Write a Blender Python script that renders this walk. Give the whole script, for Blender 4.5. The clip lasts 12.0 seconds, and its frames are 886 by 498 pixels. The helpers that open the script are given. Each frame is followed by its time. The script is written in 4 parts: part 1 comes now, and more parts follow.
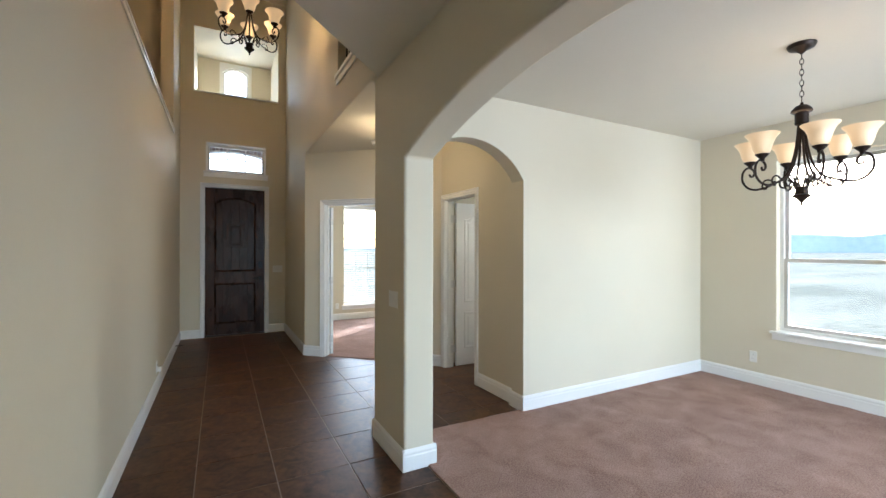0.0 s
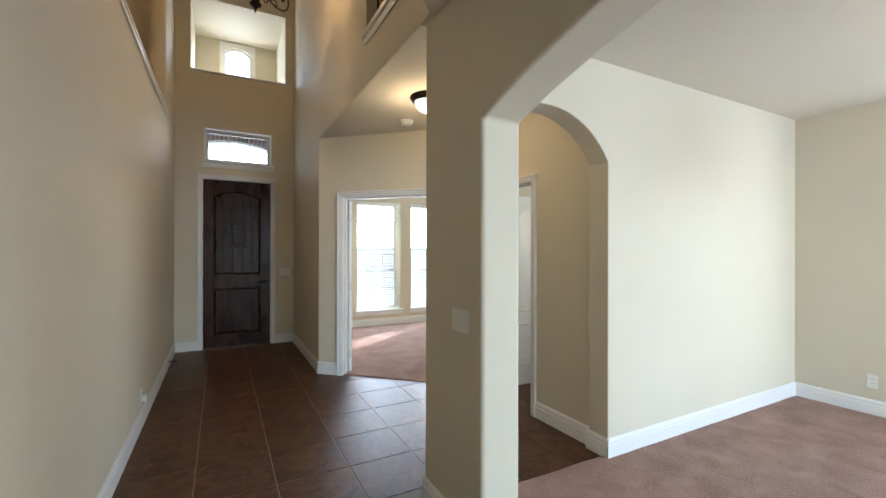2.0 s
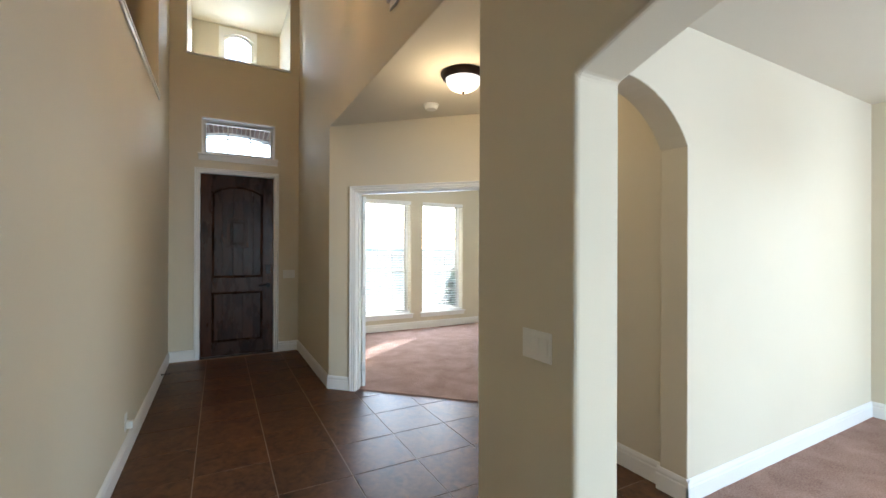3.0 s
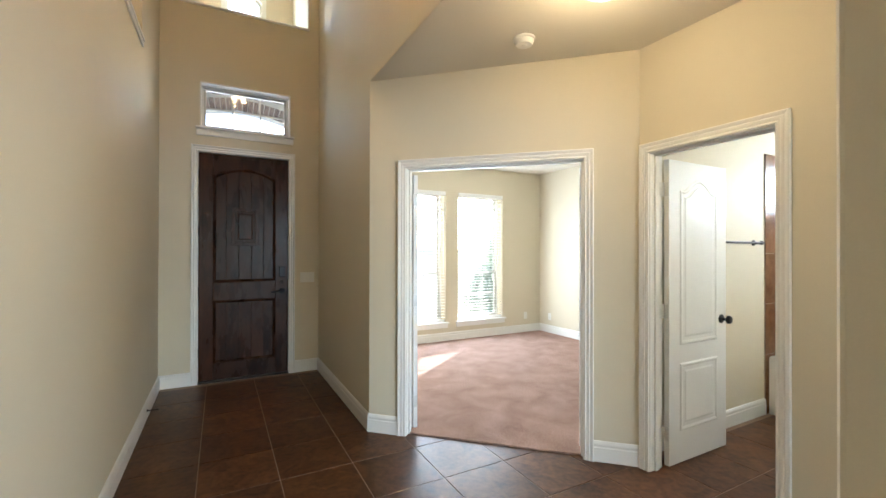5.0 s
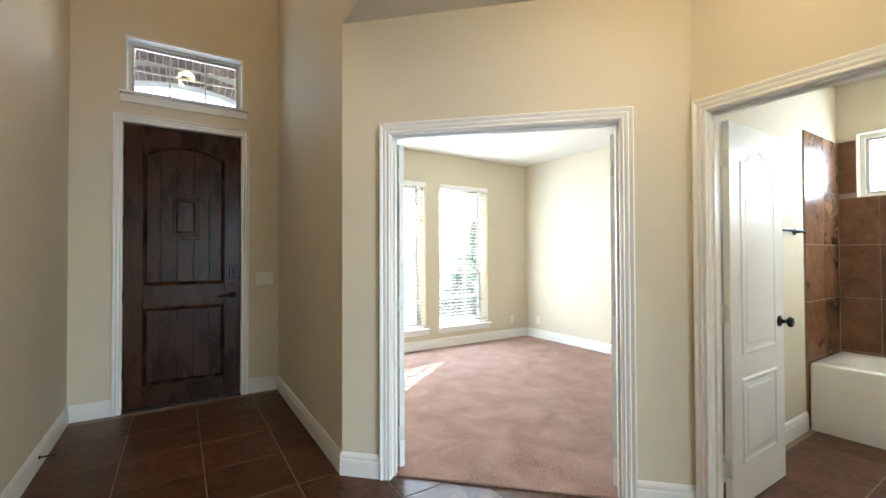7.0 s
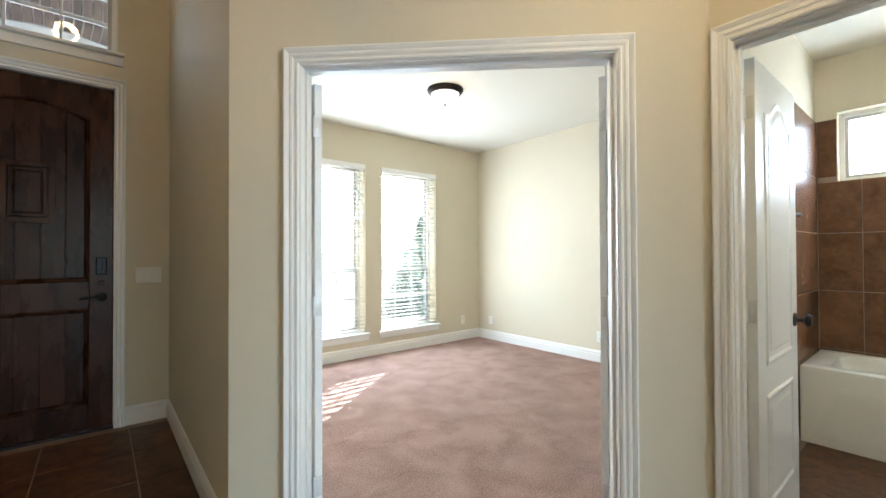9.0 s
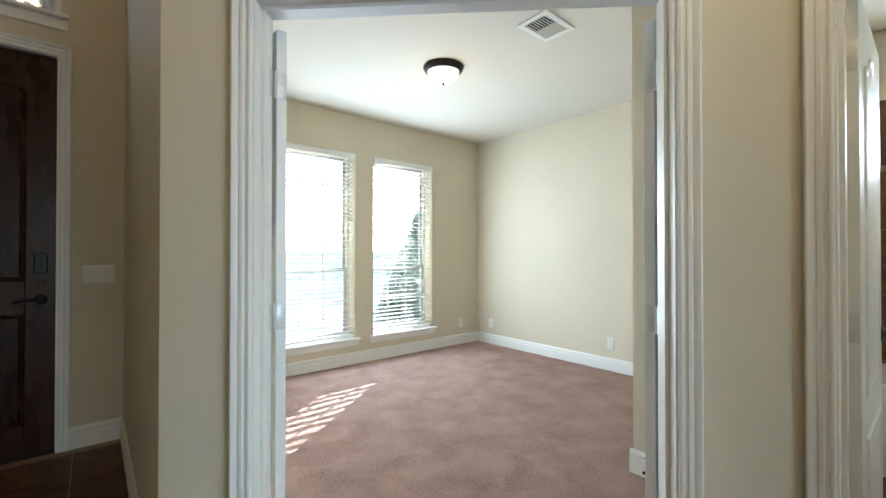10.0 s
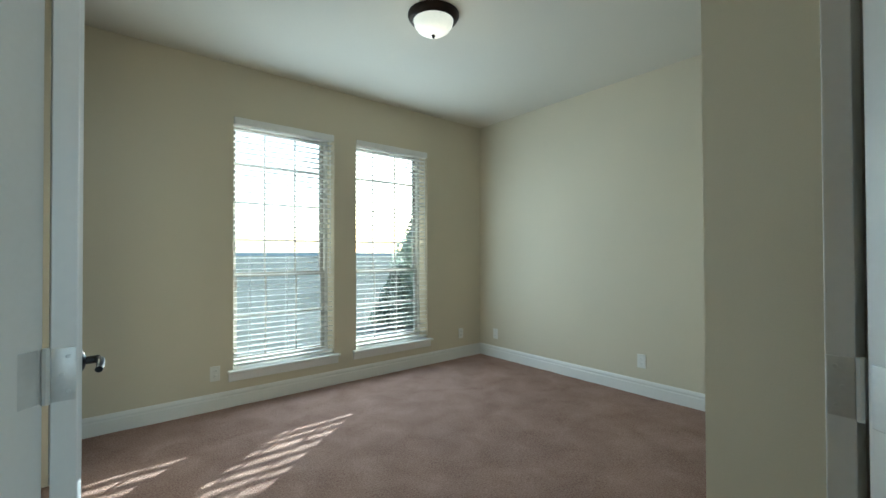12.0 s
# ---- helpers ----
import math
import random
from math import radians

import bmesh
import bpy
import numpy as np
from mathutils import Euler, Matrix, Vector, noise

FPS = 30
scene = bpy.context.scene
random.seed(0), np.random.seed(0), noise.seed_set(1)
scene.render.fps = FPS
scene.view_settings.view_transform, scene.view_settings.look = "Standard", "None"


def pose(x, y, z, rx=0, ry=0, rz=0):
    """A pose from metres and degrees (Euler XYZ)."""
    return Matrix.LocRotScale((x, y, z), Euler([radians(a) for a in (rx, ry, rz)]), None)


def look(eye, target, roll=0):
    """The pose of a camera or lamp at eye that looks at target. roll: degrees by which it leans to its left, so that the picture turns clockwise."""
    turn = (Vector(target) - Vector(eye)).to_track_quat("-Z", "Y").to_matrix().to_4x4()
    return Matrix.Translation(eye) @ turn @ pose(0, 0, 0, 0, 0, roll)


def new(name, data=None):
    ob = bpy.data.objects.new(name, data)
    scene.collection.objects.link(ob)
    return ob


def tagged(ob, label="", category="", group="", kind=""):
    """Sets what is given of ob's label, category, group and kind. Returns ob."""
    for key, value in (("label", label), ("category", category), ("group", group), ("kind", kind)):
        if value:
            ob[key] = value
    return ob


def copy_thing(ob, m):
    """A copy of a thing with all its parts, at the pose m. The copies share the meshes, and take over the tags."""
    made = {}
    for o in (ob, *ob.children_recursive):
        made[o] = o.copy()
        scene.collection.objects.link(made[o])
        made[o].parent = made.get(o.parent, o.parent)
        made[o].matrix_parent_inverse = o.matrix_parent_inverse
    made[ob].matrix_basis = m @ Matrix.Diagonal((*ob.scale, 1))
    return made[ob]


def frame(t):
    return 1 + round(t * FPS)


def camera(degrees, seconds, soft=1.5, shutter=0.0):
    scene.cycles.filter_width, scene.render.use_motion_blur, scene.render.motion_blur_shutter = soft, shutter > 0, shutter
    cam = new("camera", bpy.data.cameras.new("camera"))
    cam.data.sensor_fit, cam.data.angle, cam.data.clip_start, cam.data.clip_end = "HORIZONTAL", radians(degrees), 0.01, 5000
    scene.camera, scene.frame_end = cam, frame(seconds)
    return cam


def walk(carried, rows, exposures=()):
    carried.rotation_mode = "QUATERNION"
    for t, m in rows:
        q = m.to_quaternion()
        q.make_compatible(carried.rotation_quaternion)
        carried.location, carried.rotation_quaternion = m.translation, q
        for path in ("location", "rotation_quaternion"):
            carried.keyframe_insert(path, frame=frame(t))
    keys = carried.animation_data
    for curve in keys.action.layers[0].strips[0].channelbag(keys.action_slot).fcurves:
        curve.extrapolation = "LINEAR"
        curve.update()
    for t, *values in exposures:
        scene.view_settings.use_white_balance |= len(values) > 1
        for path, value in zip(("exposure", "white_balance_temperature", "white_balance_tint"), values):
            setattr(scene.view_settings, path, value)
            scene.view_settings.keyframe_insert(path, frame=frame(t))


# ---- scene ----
cam = camera(93.5, 12.0)
PATH = [
    (0, (0.373, 1.426, 1.442), (1.317, 3.189, 1.445), 0.1),
    (0.5, (0.376, 1.624, 1.439), (1.318, 3.389, 1.441), 0.1),
    (1, (0.366, 1.851, 1.449), (1.308, 3.615, 1.449), 0.2),
    (1.5, (0.373, 2.09, 1.444), (1.313, 3.855, 1.447), 0.2),
    (2, (0.384, 2.347, 1.452), (1.325, 4.112, 1.453), 0.1),
    (2.5, (0.398, 2.623, 1.448), (1.34, 4.387, 1.453), 0.2),
    (3, (0.38, 2.913, 1.455), (1.326, 4.675, 1.459), 0.2),
    (5, (0.361, 4.167, 1.415), (1.304, 5.931, 1.423), 0.1),
    (5.5, (0.39, 4.399, 1.393), (1.341, 6.158, 1.41), -0.0),
    (6, (0.43, 4.583, 1.369), (1.407, 6.328, 1.393), -0.1),
    (6.5, (0.497, 4.726, 1.346), (1.509, 6.451, 1.372), -0.2),
    (7, (0.552, 4.853, 1.325), (1.624, 6.541, 1.353), -0.2),
    (7.5, (0.603, 4.981, 1.308), (1.75, 6.619, 1.335), -0.3),
    (9.5, (1.108, 5.556, 1.241), (2.394, 7.088, 1.262), -0.1),
    (10, (1.23, 5.722, 1.24), (2.518, 7.252, 1.257), -0.0),
    (10.5, (1.379, 5.868, 1.231), (2.665, 7.4, 1.248), -0.1),
    (11, (1.527, 6.006, 1.237), (2.815, 7.536, 1.252), -0.2),
    (11.5, (1.665, 6.119, 1.216), (2.947, 7.654, 1.241), -0.3),
    (12, (1.78, 6.231, 1.222), (3.049, 7.777, 1.246), -0.2),
]
STOPS = [(0.0, 3.25, 5450, 9), (3.0, 3.45, 5450, 9), (5.0, 3.95, 5600, 7), (7.5, 3.93, 5500, 7), (9.5, 3.55, 5400, 5), (10.5, 3.0, 5250, 1), (12.0, 2.2, 5150, -6)]
walk(cam, [(t, look(eye, target, roll)) for t, eye, target, roll in PATH], STOPS)

# ---- world, sun and window light ----
SUN_EL, SUN_AZ = 15.0, 52.0          # height above the horizon; compass direction from +y towards +x
world = bpy.data.worlds.new("sky_world")
scene.world = world
world.use_nodes = True
wn = world.node_tree
sky = wn.nodes.new("ShaderNodeTexSky")
sky.sky_type, sky.sun_disc = "NISHITA", False
sky.sun_elevation, sky.sun_rotation = radians(SUN_EL), radians(SUN_AZ)
sky.dust_density = 2.0
wn.nodes["Background"].inputs["Strength"].default_value = 0.15
wn.links.new(sky.outputs[0], wn.nodes["Background"].inputs[0])

sun = new("sun", bpy.data.lights.new("sun", "SUN"))
sun.data.energy, sun.data.angle, sun.data.color = 5.0, radians(0.5), (1.0, 0.95, 0.86)
az, el = radians(SUN_AZ), radians(SUN_EL)
sun_from = Vector((math.sin(az) * math.cos(el), math.cos(az) * math.cos(el), math.sin(el)))
sun.matrix_world = look(sun_from * 30, (0, 0, 0))


def window_light(name, eye, target, w, h, power, color=(0.82, 0.91, 1.0)):
    """Daylight that a window's opening lets in, or added fill light."""
    d = bpy.data.lights.new(name, "AREA")
    d.shape, d.size, d.size_y, d.energy, d.color = "RECTANGLE", w, h, power, color
    ob = new(name, d)
    ob.matrix_world = look(eye, target)
    return ob


window_light("daylight_dining", (5.60, 3.19, 1.55), (0, 3.19, 1.3), 0.7, 1.75, 1.5)
window_light("daylight_office", (3.035, 9.865, 1.32), (3.035, 0, 1.1), 0.8, 1.9, 3.5)
window_light("daylight_office", (4.127, 9.865, 1.32), (4.127, 0, 1.1), 0.8, 1.9, 3.5)
window_light("daylight_bath", (5.48, 5.4, 2.06), (0, 5.4, 1.5), 0.95, 0.5, 2.9)
window_light("daylight_niche", (0.64, 10.59, 4.5), (0.64, 0, 4.2), 0.4, 0.9, 1.9)
window_light("daylight_transom", (0.6, 9.42, 2.95), (0.6, 0, 2.0), 0.8, 0.45, 0.4)
window_light("daylight_living", (1.2, -3.9, 1.6), (1.2, 9, 1.4), 3.2, 2.0, 1.3, (0.70, 0.88, 1.0))
# added fill from an assumed, unseen south window; wide to soften shadows
window_light("dining_south_fill", (3.6, -1.42, 1.5), (3.6, 9, 1.3), 3.2, 1.8, 11.5).data.spread = radians(120)



def lamp_light(name, at, power, color=(1.0, 0.72, 0.42), size=0.12):
    """The bulbs of one lamp."""
    d = bpy.data.lights.new(name, "POINT")
    d.energy, d.color, d.shadow_soft_size = power, color, size
    new(name, d).location = at


lamp_light("foyer_bulbs", (0.644, 6.281, 4.08), 4.2, (1.0, 0.61, 0.26))
lamp_light("dining_bulbs", (3.62, 2.68, 2.26), 0.4)
lamp_light("vestibule_bulb", (1.93, 5.52, 2.5), 1.4, (1.0, 0.71, 0.38))
lamp_light("office_bulb", (3.43, 8.33, 2.48), 0.25)

# ---- materials ----


def nodes_of(name):
    m = bpy.data.materials.new(name)
    m.use_nodes = True
    return m, m.node_tree, m.node_tree.nodes["Principled BSDF"]


def surface(name, a, b, scale=4.0, fine=60.0, rough=0.6, bump=0.05, metal=0.0, stretch=(1, 1, 1), spec=0.5, piece=0.0, gloss_var=0.1, dist=0.01, mid=0.35, sharp=0.3, warp=0.0):
    """A surface between two colours: wide blotches, fine grain, bump and uneven gloss."""
    m, t, p = nodes_of(name)
    co = t.nodes.new("ShaderNodeTexCoord")
    mp = t.nodes.new("ShaderNodeMapping")
    mp.inputs["Scale"].default_value = stretch
    t.links.new(co.outputs["Object"], mp.inputs[0])
    src = mp.outputs[0]
    info = t.nodes.new("ShaderNodeObjectInfo")
    if piece:
        add = t.nodes.new("ShaderNodeVectorMath")
        sc = t.nodes.new("ShaderNodeMath")
        sc.operation = "MULTIPLY"
        sc.inputs[1].default_value = 37.0
        t.links.new(info.outputs["Random"], sc.inputs[0])
        t.links.new(mp.outputs[0], add.inputs[0])
        t.links.new(sc.outputs[0], add.inputs[1])
        src = add.outputs[0]
    n1 = t.nodes.new("ShaderNodeTexNoise")
    n1.inputs["Scale"].default_value, n1.inputs["Detail"].default_value = scale, 6
    n1.inputs["Distortion"].default_value = warp
    n2 = t.nodes.new("ShaderNodeTexNoise")
    n2.inputs["Scale"].default_value, n2.inputs["Detail"].default_value = fine, 4
    for n in (n1, n2):
        t.links.new(src, n.inputs["Vector"])
    mixf = t.nodes.new("ShaderNodeMath")
    mixf.operation = "MULTIPLY_ADD"
    mixf.inputs[1].default_value = mid
    t.links.new(n2.outputs[0], mixf.inputs[0])
    half = t.nodes.new("ShaderNodeMath")
    half.operation = "MULTIPLY"
    half.inputs[1].default_value = 1 - mid
    t.links.new(n1.outputs[0], half.inputs[0])
    t.links.new(half.outputs[0], mixf.inputs[2])
    ramp = t.nodes.new("ShaderNodeValToRGB")
    ramp.color_ramp.elements[0].position, ramp.color_ramp.elements[1].position = 0.5 - sharp / 2, 0.5 + sharp / 2
    ramp.color_ramp.elements[0].color, ramp.color_ramp.elements[1].color = (*a, 1), (*b, 1)
    t.links.new(mixf.outputs[0], ramp.inputs[0])
    out = ramp.outputs[0]
    if piece:
        hsv = t.nodes.new("ShaderNodeHueSaturation")
        mr = t.nodes.new("ShaderNodeMapRange")
        mr.inputs["To Min"].default_value, mr.inputs["To Max"].default_value = 1 - piece, 1 + piece
        t.links.new(info.outputs["Random"], mr.inputs[0])
        t.links.new(mr.outputs[0], hsv.inputs["Value"])
        t.links.new(out, hsv.inputs["Color"])
        out = hsv.outputs[0]
    t.links.new(out, p.inputs["Base Color"])
    rr = t.nodes.new("ShaderNodeMapRange")
    rr.inputs["To Min"].default_value, rr.inputs["To Max"].default_value = max(0.02, rough - gloss_var), min(1, rough + gloss_var)
    t.links.new(n1.outputs[0], rr.inputs[0])
    t.links.new(rr.outputs[0], p.inputs["Roughness"])
    p.inputs["Metallic"].default_value, p.inputs["Specular IOR Level"].default_value = metal, spec
    if bump:
        bp = t.nodes.new("ShaderNodeBump")
        bp.inputs["Strength"].default_value, bp.inputs["Distance"].default_value = bump, dist
        t.links.new(n2.outputs[0], bp.inputs["Height"])
        t.links.new(bp.outputs[0], p.inputs["Normal"])
    return m


def glowing(name, color, strength, base=(0.8, 0.75, 0.65)):
    m, t, p = nodes_of(name)
    n = t.nodes.new("ShaderNodeTexNoise")
    n.inputs["Scale"].default_value = 14
    mr = t.nodes.new("ShaderNodeMapRange")
    mr.inputs["To Min"].default_value, mr.inputs["To Max"].default_value = strength * 0.6, strength * 1.4
    t.links.new(n.outputs[0], mr.inputs[0])
    t.links.new(mr.outputs[0], p.inputs["Emission Strength"])
    p.inputs["Base Color"].default_value, p.inputs["Emission Color"].default_value = (*base, 1), (*color, 1)
    p.inputs["Roughness"].default_value = 0.35
    return m


PAINT = surface("wall_paint", (0.62, 0.56, 0.43), (0.65, 0.59, 0.455), 1.2, 170, 0.66, 0.10, dist=0.004, spec=0.2, gloss_var=0.04)
CEIL = surface("ceiling_paint", (0.64, 0.60, 0.51), (0.67, 0.63, 0.54), 1.0, 120, 0.8, 0.2, dist=0.005, spec=0.2)
TRIM = surface("trim_paint", (0.76, 0.75, 0.71), (0.8, 0.79, 0.76), 2.0, 90, 0.36, 0.0, gloss_var=0.03)
DOORWHITE = surface("door_white_paint", (0.77, 0.77, 0.75), (0.81, 0.81, 0.79), 3.0, 60, 0.36, 0.0, gloss_var=0.03)
CARPET = surface("carpet_pile", (0.235, 0.138, 0.107), (0.54, 0.37, 0.302), 4.2, 110, 0.95, 1.0, dist=0.02, spec=0.1, mid=0.6, sharp=0.38, warp=0.5)
TILE = surface("floor_tile_glaze", (0.028, 0.011, 0.005), (0.14, 0.064, 0.028), 7.0, 30, 0.40, 0.08, piece=0.15, dist=0.003, gloss_var=0.06, spec=0.24, sharp=0.34, warp=1.2)
WALLTILE = surface("bath_tile_glaze", (0.075, 0.034, 0.016), (0.25, 0.13, 0.068), 7.0, 30, 0.27, 0.0, piece=0.14, gloss_var=0.0, spec=0.32, sharp=0.5, warp=0.5)
GROUT = surface("grout", (0.26, 0.19, 0.14), (0.34, 0.26, 0.2), 6, 90, 0.9, 0.3)
WALNUT = surface("dark_stained_wood", (0.005, 0.0018, 0.001), (0.057, 0.0185, 0.0068), 2.6, 12, 0.28, 0.03, spec=0.2, stretch=(3.2, 3.2, 0.9), dist=0.006, piece=0.25, sharp=0.45)
BRONZE = surface("oil_rubbed_bronze", (0.012, 0.008, 0.006), (0.035, 0.02, 0.013), 8, 60, 0.42, 0.1, metal=0.6)
BLACK = surface("black_metal", (0.008, 0.008, 0.009), (0.02, 0.02, 0.022), 8, 60, 0.35, 0.05, metal=0.5)
STEEL = surface("satin_hinge_metal", (0.62, 0.62, 0.60), (0.72, 0.72, 0.70), 9, 80, 0.42, 0.05, metal=0.3)
PLASTIC = surface("white_plastic", (0.74, 0.73, 0.68), (0.78, 0.77, 0.72), 5, 80, 0.4, 0.0)
# black that stands for the shade in socket slots and behind vent louvres
DARKGAP = surface("slot_shade_black", (0.01, 0.01, 0.01), (0.02, 0.02, 0.02), 5, 30, 0.8, 0.0)
VINYL = surface("window_vinyl", (0.70, 0.69, 0.65), (0.75, 0.74, 0.70), 4, 80, 0.45, 0.02)
ALU = surface("window_grey_frame", (0.42, 0.40, 0.36), (0.5, 0.48, 0.44), 4, 80, 0.45, 0.02)
SLAT = surface("blind_slat", (0.78, 0.78, 0.76), (0.83, 0.83, 0.81), 4, 60, 0.4, 0.03)
TUB = surface("white_acrylic", (0.78, 0.77, 0.72), (0.81, 0.80, 0.76), 2, 60, 0.18, 0.0)
# brick and mortar carry the porch's bluish skylit shade in their colour
BRICK = surface("brick_shade_tint", (0.10, 0.085, 0.09), (0.20, 0.16, 0.165), 9, 70, 0.9, 0.5, piece=0.3)
MORTAR = surface("mortar", (0.30, 0.31, 0.33), (0.38, 0.39, 0.41), 9, 70, 0.95, 0.4)
GROUND = surface("dry_grass_ground", (0.08, 0.085, 0.07), (0.19, 0.19, 0.165), 0.35, 6, 0.95, 0.5, mid=0.5, spec=0.0, stretch=(0.3, 1, 1))
# distance haze is put into this pale grey base colour
HILL = surface("hill_haze_tint", (0.40, 0.41, 0.40), (0.54, 0.54, 0.52), 0.02, 0.3, 0.95, 0.0, spec=0.0)
BARK = surface("bark", (0.05, 0.035, 0.025), (0.12, 0.09, 0.07), 6, 50, 0.95, 0.5)
# green leaves paled: window glare is put into their colour
LEAF = surface("leaf_green_glare", (0.07, 0.10, 0.07), (0.12, 0.15, 0.11), 3, 30, 0.6, 0.0, piece=0.2)
SHADE = glowing("lit_amber_glass", (1.0, 0.64, 0.30), 0.05, (0.68, 0.54, 0.37))
DOME = glowing("lit_alabaster_glass", (1.0, 0.86, 0.68), 0.15)

lt = LEAF.node_tree
ltr, lmix = lt.nodes.new("ShaderNodeBsdfTranslucent"), lt.nodes.new("ShaderNodeMixShader")
# pale see-through colour, raised for the same glare
ltr.inputs[0].default_value, lmix.inputs[0].default_value = (0.42, 0.48, 0.40, 1), 0.6
lt.links.new(lt.nodes["Principled BSDF"].outputs[0], lmix.inputs[1])
lt.links.new(ltr.outputs[0], lmix.inputs[2])
lt.links.new(lmix.outputs[0], lt.nodes["Material Output"].inputs[0])

GLASS, gt, gp = nodes_of("window_glass")
gmix, gtr, ggl = (gt.nodes.new(n) for n in ("ShaderNodeMixShader", "ShaderNodeBsdfTransparent", "ShaderNodeBsdfGlossy"))
ggl.inputs["Roughness"].default_value = 0.02
gfr = gt.nodes.new("ShaderNodeFresnel")
gt.links.new(gfr.outputs[0], gmix.inputs[0])
gt.links.new(gtr.outputs[0], gmix.inputs[1])
gt.links.new(ggl.outputs[0], gmix.inputs[2])
gt.links.new(gmix.outputs[0], gt.nodes["Material Output"].inputs[0])

# ---- mesh helpers ----


def box(bm, lo, hi, m=None, bevel=0.0):
    lo, hi = Vector(lo), Vector(hi)
    r = bmesh.ops.create_cube(bm, size=1.0, matrix=Matrix.LocRotScale((lo + hi) / 2, None, hi - lo))
    if bevel:
        edges = {e for v in r["verts"] for e in v.link_edges}
        out = bmesh.ops.bevel(bm, geom=list(edges), offset=bevel, segments=2, affect="EDGES", profile=0.5)
        verts = list({v for f in out["faces"] for v in f.verts} | {v for v in r["verts"] if v.is_valid})
    else:
        verts = r["verts"]
    if m is not None:
        bmesh.ops.transform(bm, matrix=m, verts=verts)


def prism(bm, pts, a, b, place):
    """Extrudes the outline pts between a and b; place(p, q, d) gives the 3D point."""
    lo = [bm.verts.new(place(p, q, a)) for p, q in pts]
    hi = [bm.verts.new(place(p, q, b)) for p, q in pts]
    n = len(pts)
    bm.faces.new(lo)
    bm.faces.new(hi[::-1])
    for i in range(n):
        bm.faces.new((lo[i], hi[i], hi[(i + 1) % n], lo[(i + 1) % n]))


def lathe(bm, profile, seg=24, m=Matrix.Identity(4)):
    """Turns (radius, z) points round the z axis."""
    rings = []
    for r, z in profile:
        if r < 1e-5:
            rings.append([bm.verts.new(m @ Vector((0, 0, z)))])
        else:
            rings.append([bm.verts.new(m @ Vector((r * math.cos(2 * math.pi * k / seg), r * math.sin(2 * math.pi * k / seg), z))) for k in range(seg)])
    for a, b in zip(rings, rings[1:]):
        for k in range(seg):
            q = [a[k % len(a)], a[(k + 1) % len(a)], b[(k + 1) % len(b)], b[k % len(b)]]
            q = list(dict.fromkeys(q))
            if len(q) > 2:
                bm.faces.new(q)


def tube(bm, pts, rad, seg=8, taper=None):
    """A round bar along the points."""
    pts = [Vector(p) for p in pts]
    rings, side = [], None
    for i, p in enumerate(pts):
        d = (pts[min(i + 1, len(pts) - 1)] - pts[max(i - 1, 0)]).normalized()
        if side is None:
            side = d.orthogonal().normalized()
        side = (side - d * side.dot(d)).normalized()
        up = d.cross(side)
        r = rad if taper is None else rad * (1 + (taper - 1) * i / (len(pts) - 1))
        rings.append([bm.verts.new(p + r * (math.cos(2 * math.pi * k / seg) * side + math.sin(2 * math.pi * k / seg) * up)) for k in range(seg)])
    for a, b in zip(rings, rings[1:]):
        for k in range(seg):
            bm.faces.new((a[k], a[(k + 1) % seg], b[(k + 1) % seg], b[k]))
    bm.faces.new(rings[0][::-1])
    bm.faces.new(rings[-1])


def finish(name, bm, mat, smooth=False):
    bmesh.ops.recalc_face_normals(bm, faces=bm.faces)
    me = bpy.data.meshes.new(name)
    bm.to_mesh(me)
    bm.free()
    me.materials.append(mat)
    if smooth:
        me.polygons.foreach_set("use_smooth", [True] * len(me.polygons))
        me.set_sharp_from_angle(angle=radians(40))
    return me


def part(name, bm, mat, parent, label="", smooth=False):
    ob = new(name, finish(name, bm, mat, smooth))
    ob.parent = parent
    if label:
        tagged(ob, label)
    return ob


def piece(name, me, parent, m):
    ob = new(name, me)
    ob.parent = parent
    ob.matrix_local = m
    return ob


def thing(name, label, category, m=Matrix.Identity(4), group="", kind=""):
    ob = new(name)
    ob.matrix_world = m
    return tagged(ob, label, category, group, kind)


def setting(name, bm, mat, label, category, bevel=0.0, smooth=False):
    ob = new(name, finish(name, bm, mat, smooth))
    if bevel:
        md = ob.modifiers.new("soft_edges", "BEVEL")
        md.width, md.segments, md.limit_method, md.angle_limit = bevel, 3, "ANGLE", radians(50)
    return tagged(ob, label, category, kind="structure")


def slab_cells(bm, length, v0, v1, z0, z1, holes, m):
    """A straight wall with rectangular openings (u0, u1, z0, z1), as butted blocks."""
    us = sorted({0, length, *(min(max(h[i], 0), length) for h in holes for i in (0, 1))})
    for a, b in zip(us, us[1:]):
        mid = (a + b) / 2
        cuts = sorted((h[2], h[3]) for h in holes if h[0] < mid < h[1])
        z = z0
        for c, d in cuts:
            if c > z:
                box(bm, (a, v0, z), (b, v1, c), m)
            z = d
        if z1 > z:
            box(bm, (a, v0, z), (b, v1, z1), m)


def wall(name, m, length, thick, z0, z1, holes=(), label="smooth cream painted plaster wall", mat=None):
    bm = bmesh.new()
    slab_cells(bm, length, 0, thick, z0, z1, list(holes), m)
    bmesh.ops.remove_doubles(bm, verts=bm.verts, dist=1e-5)
    return setting(name, bm, mat or PAINT, label, "wall")


def polygon_slab(name, pts, z0, z1, mat, label, category):
    bm = bmesh.new()
    prism(bm, pts, z0, z1, lambda p, q, d: Vector((p, q, d)))
    return setting(name, bm, mat, label, category)


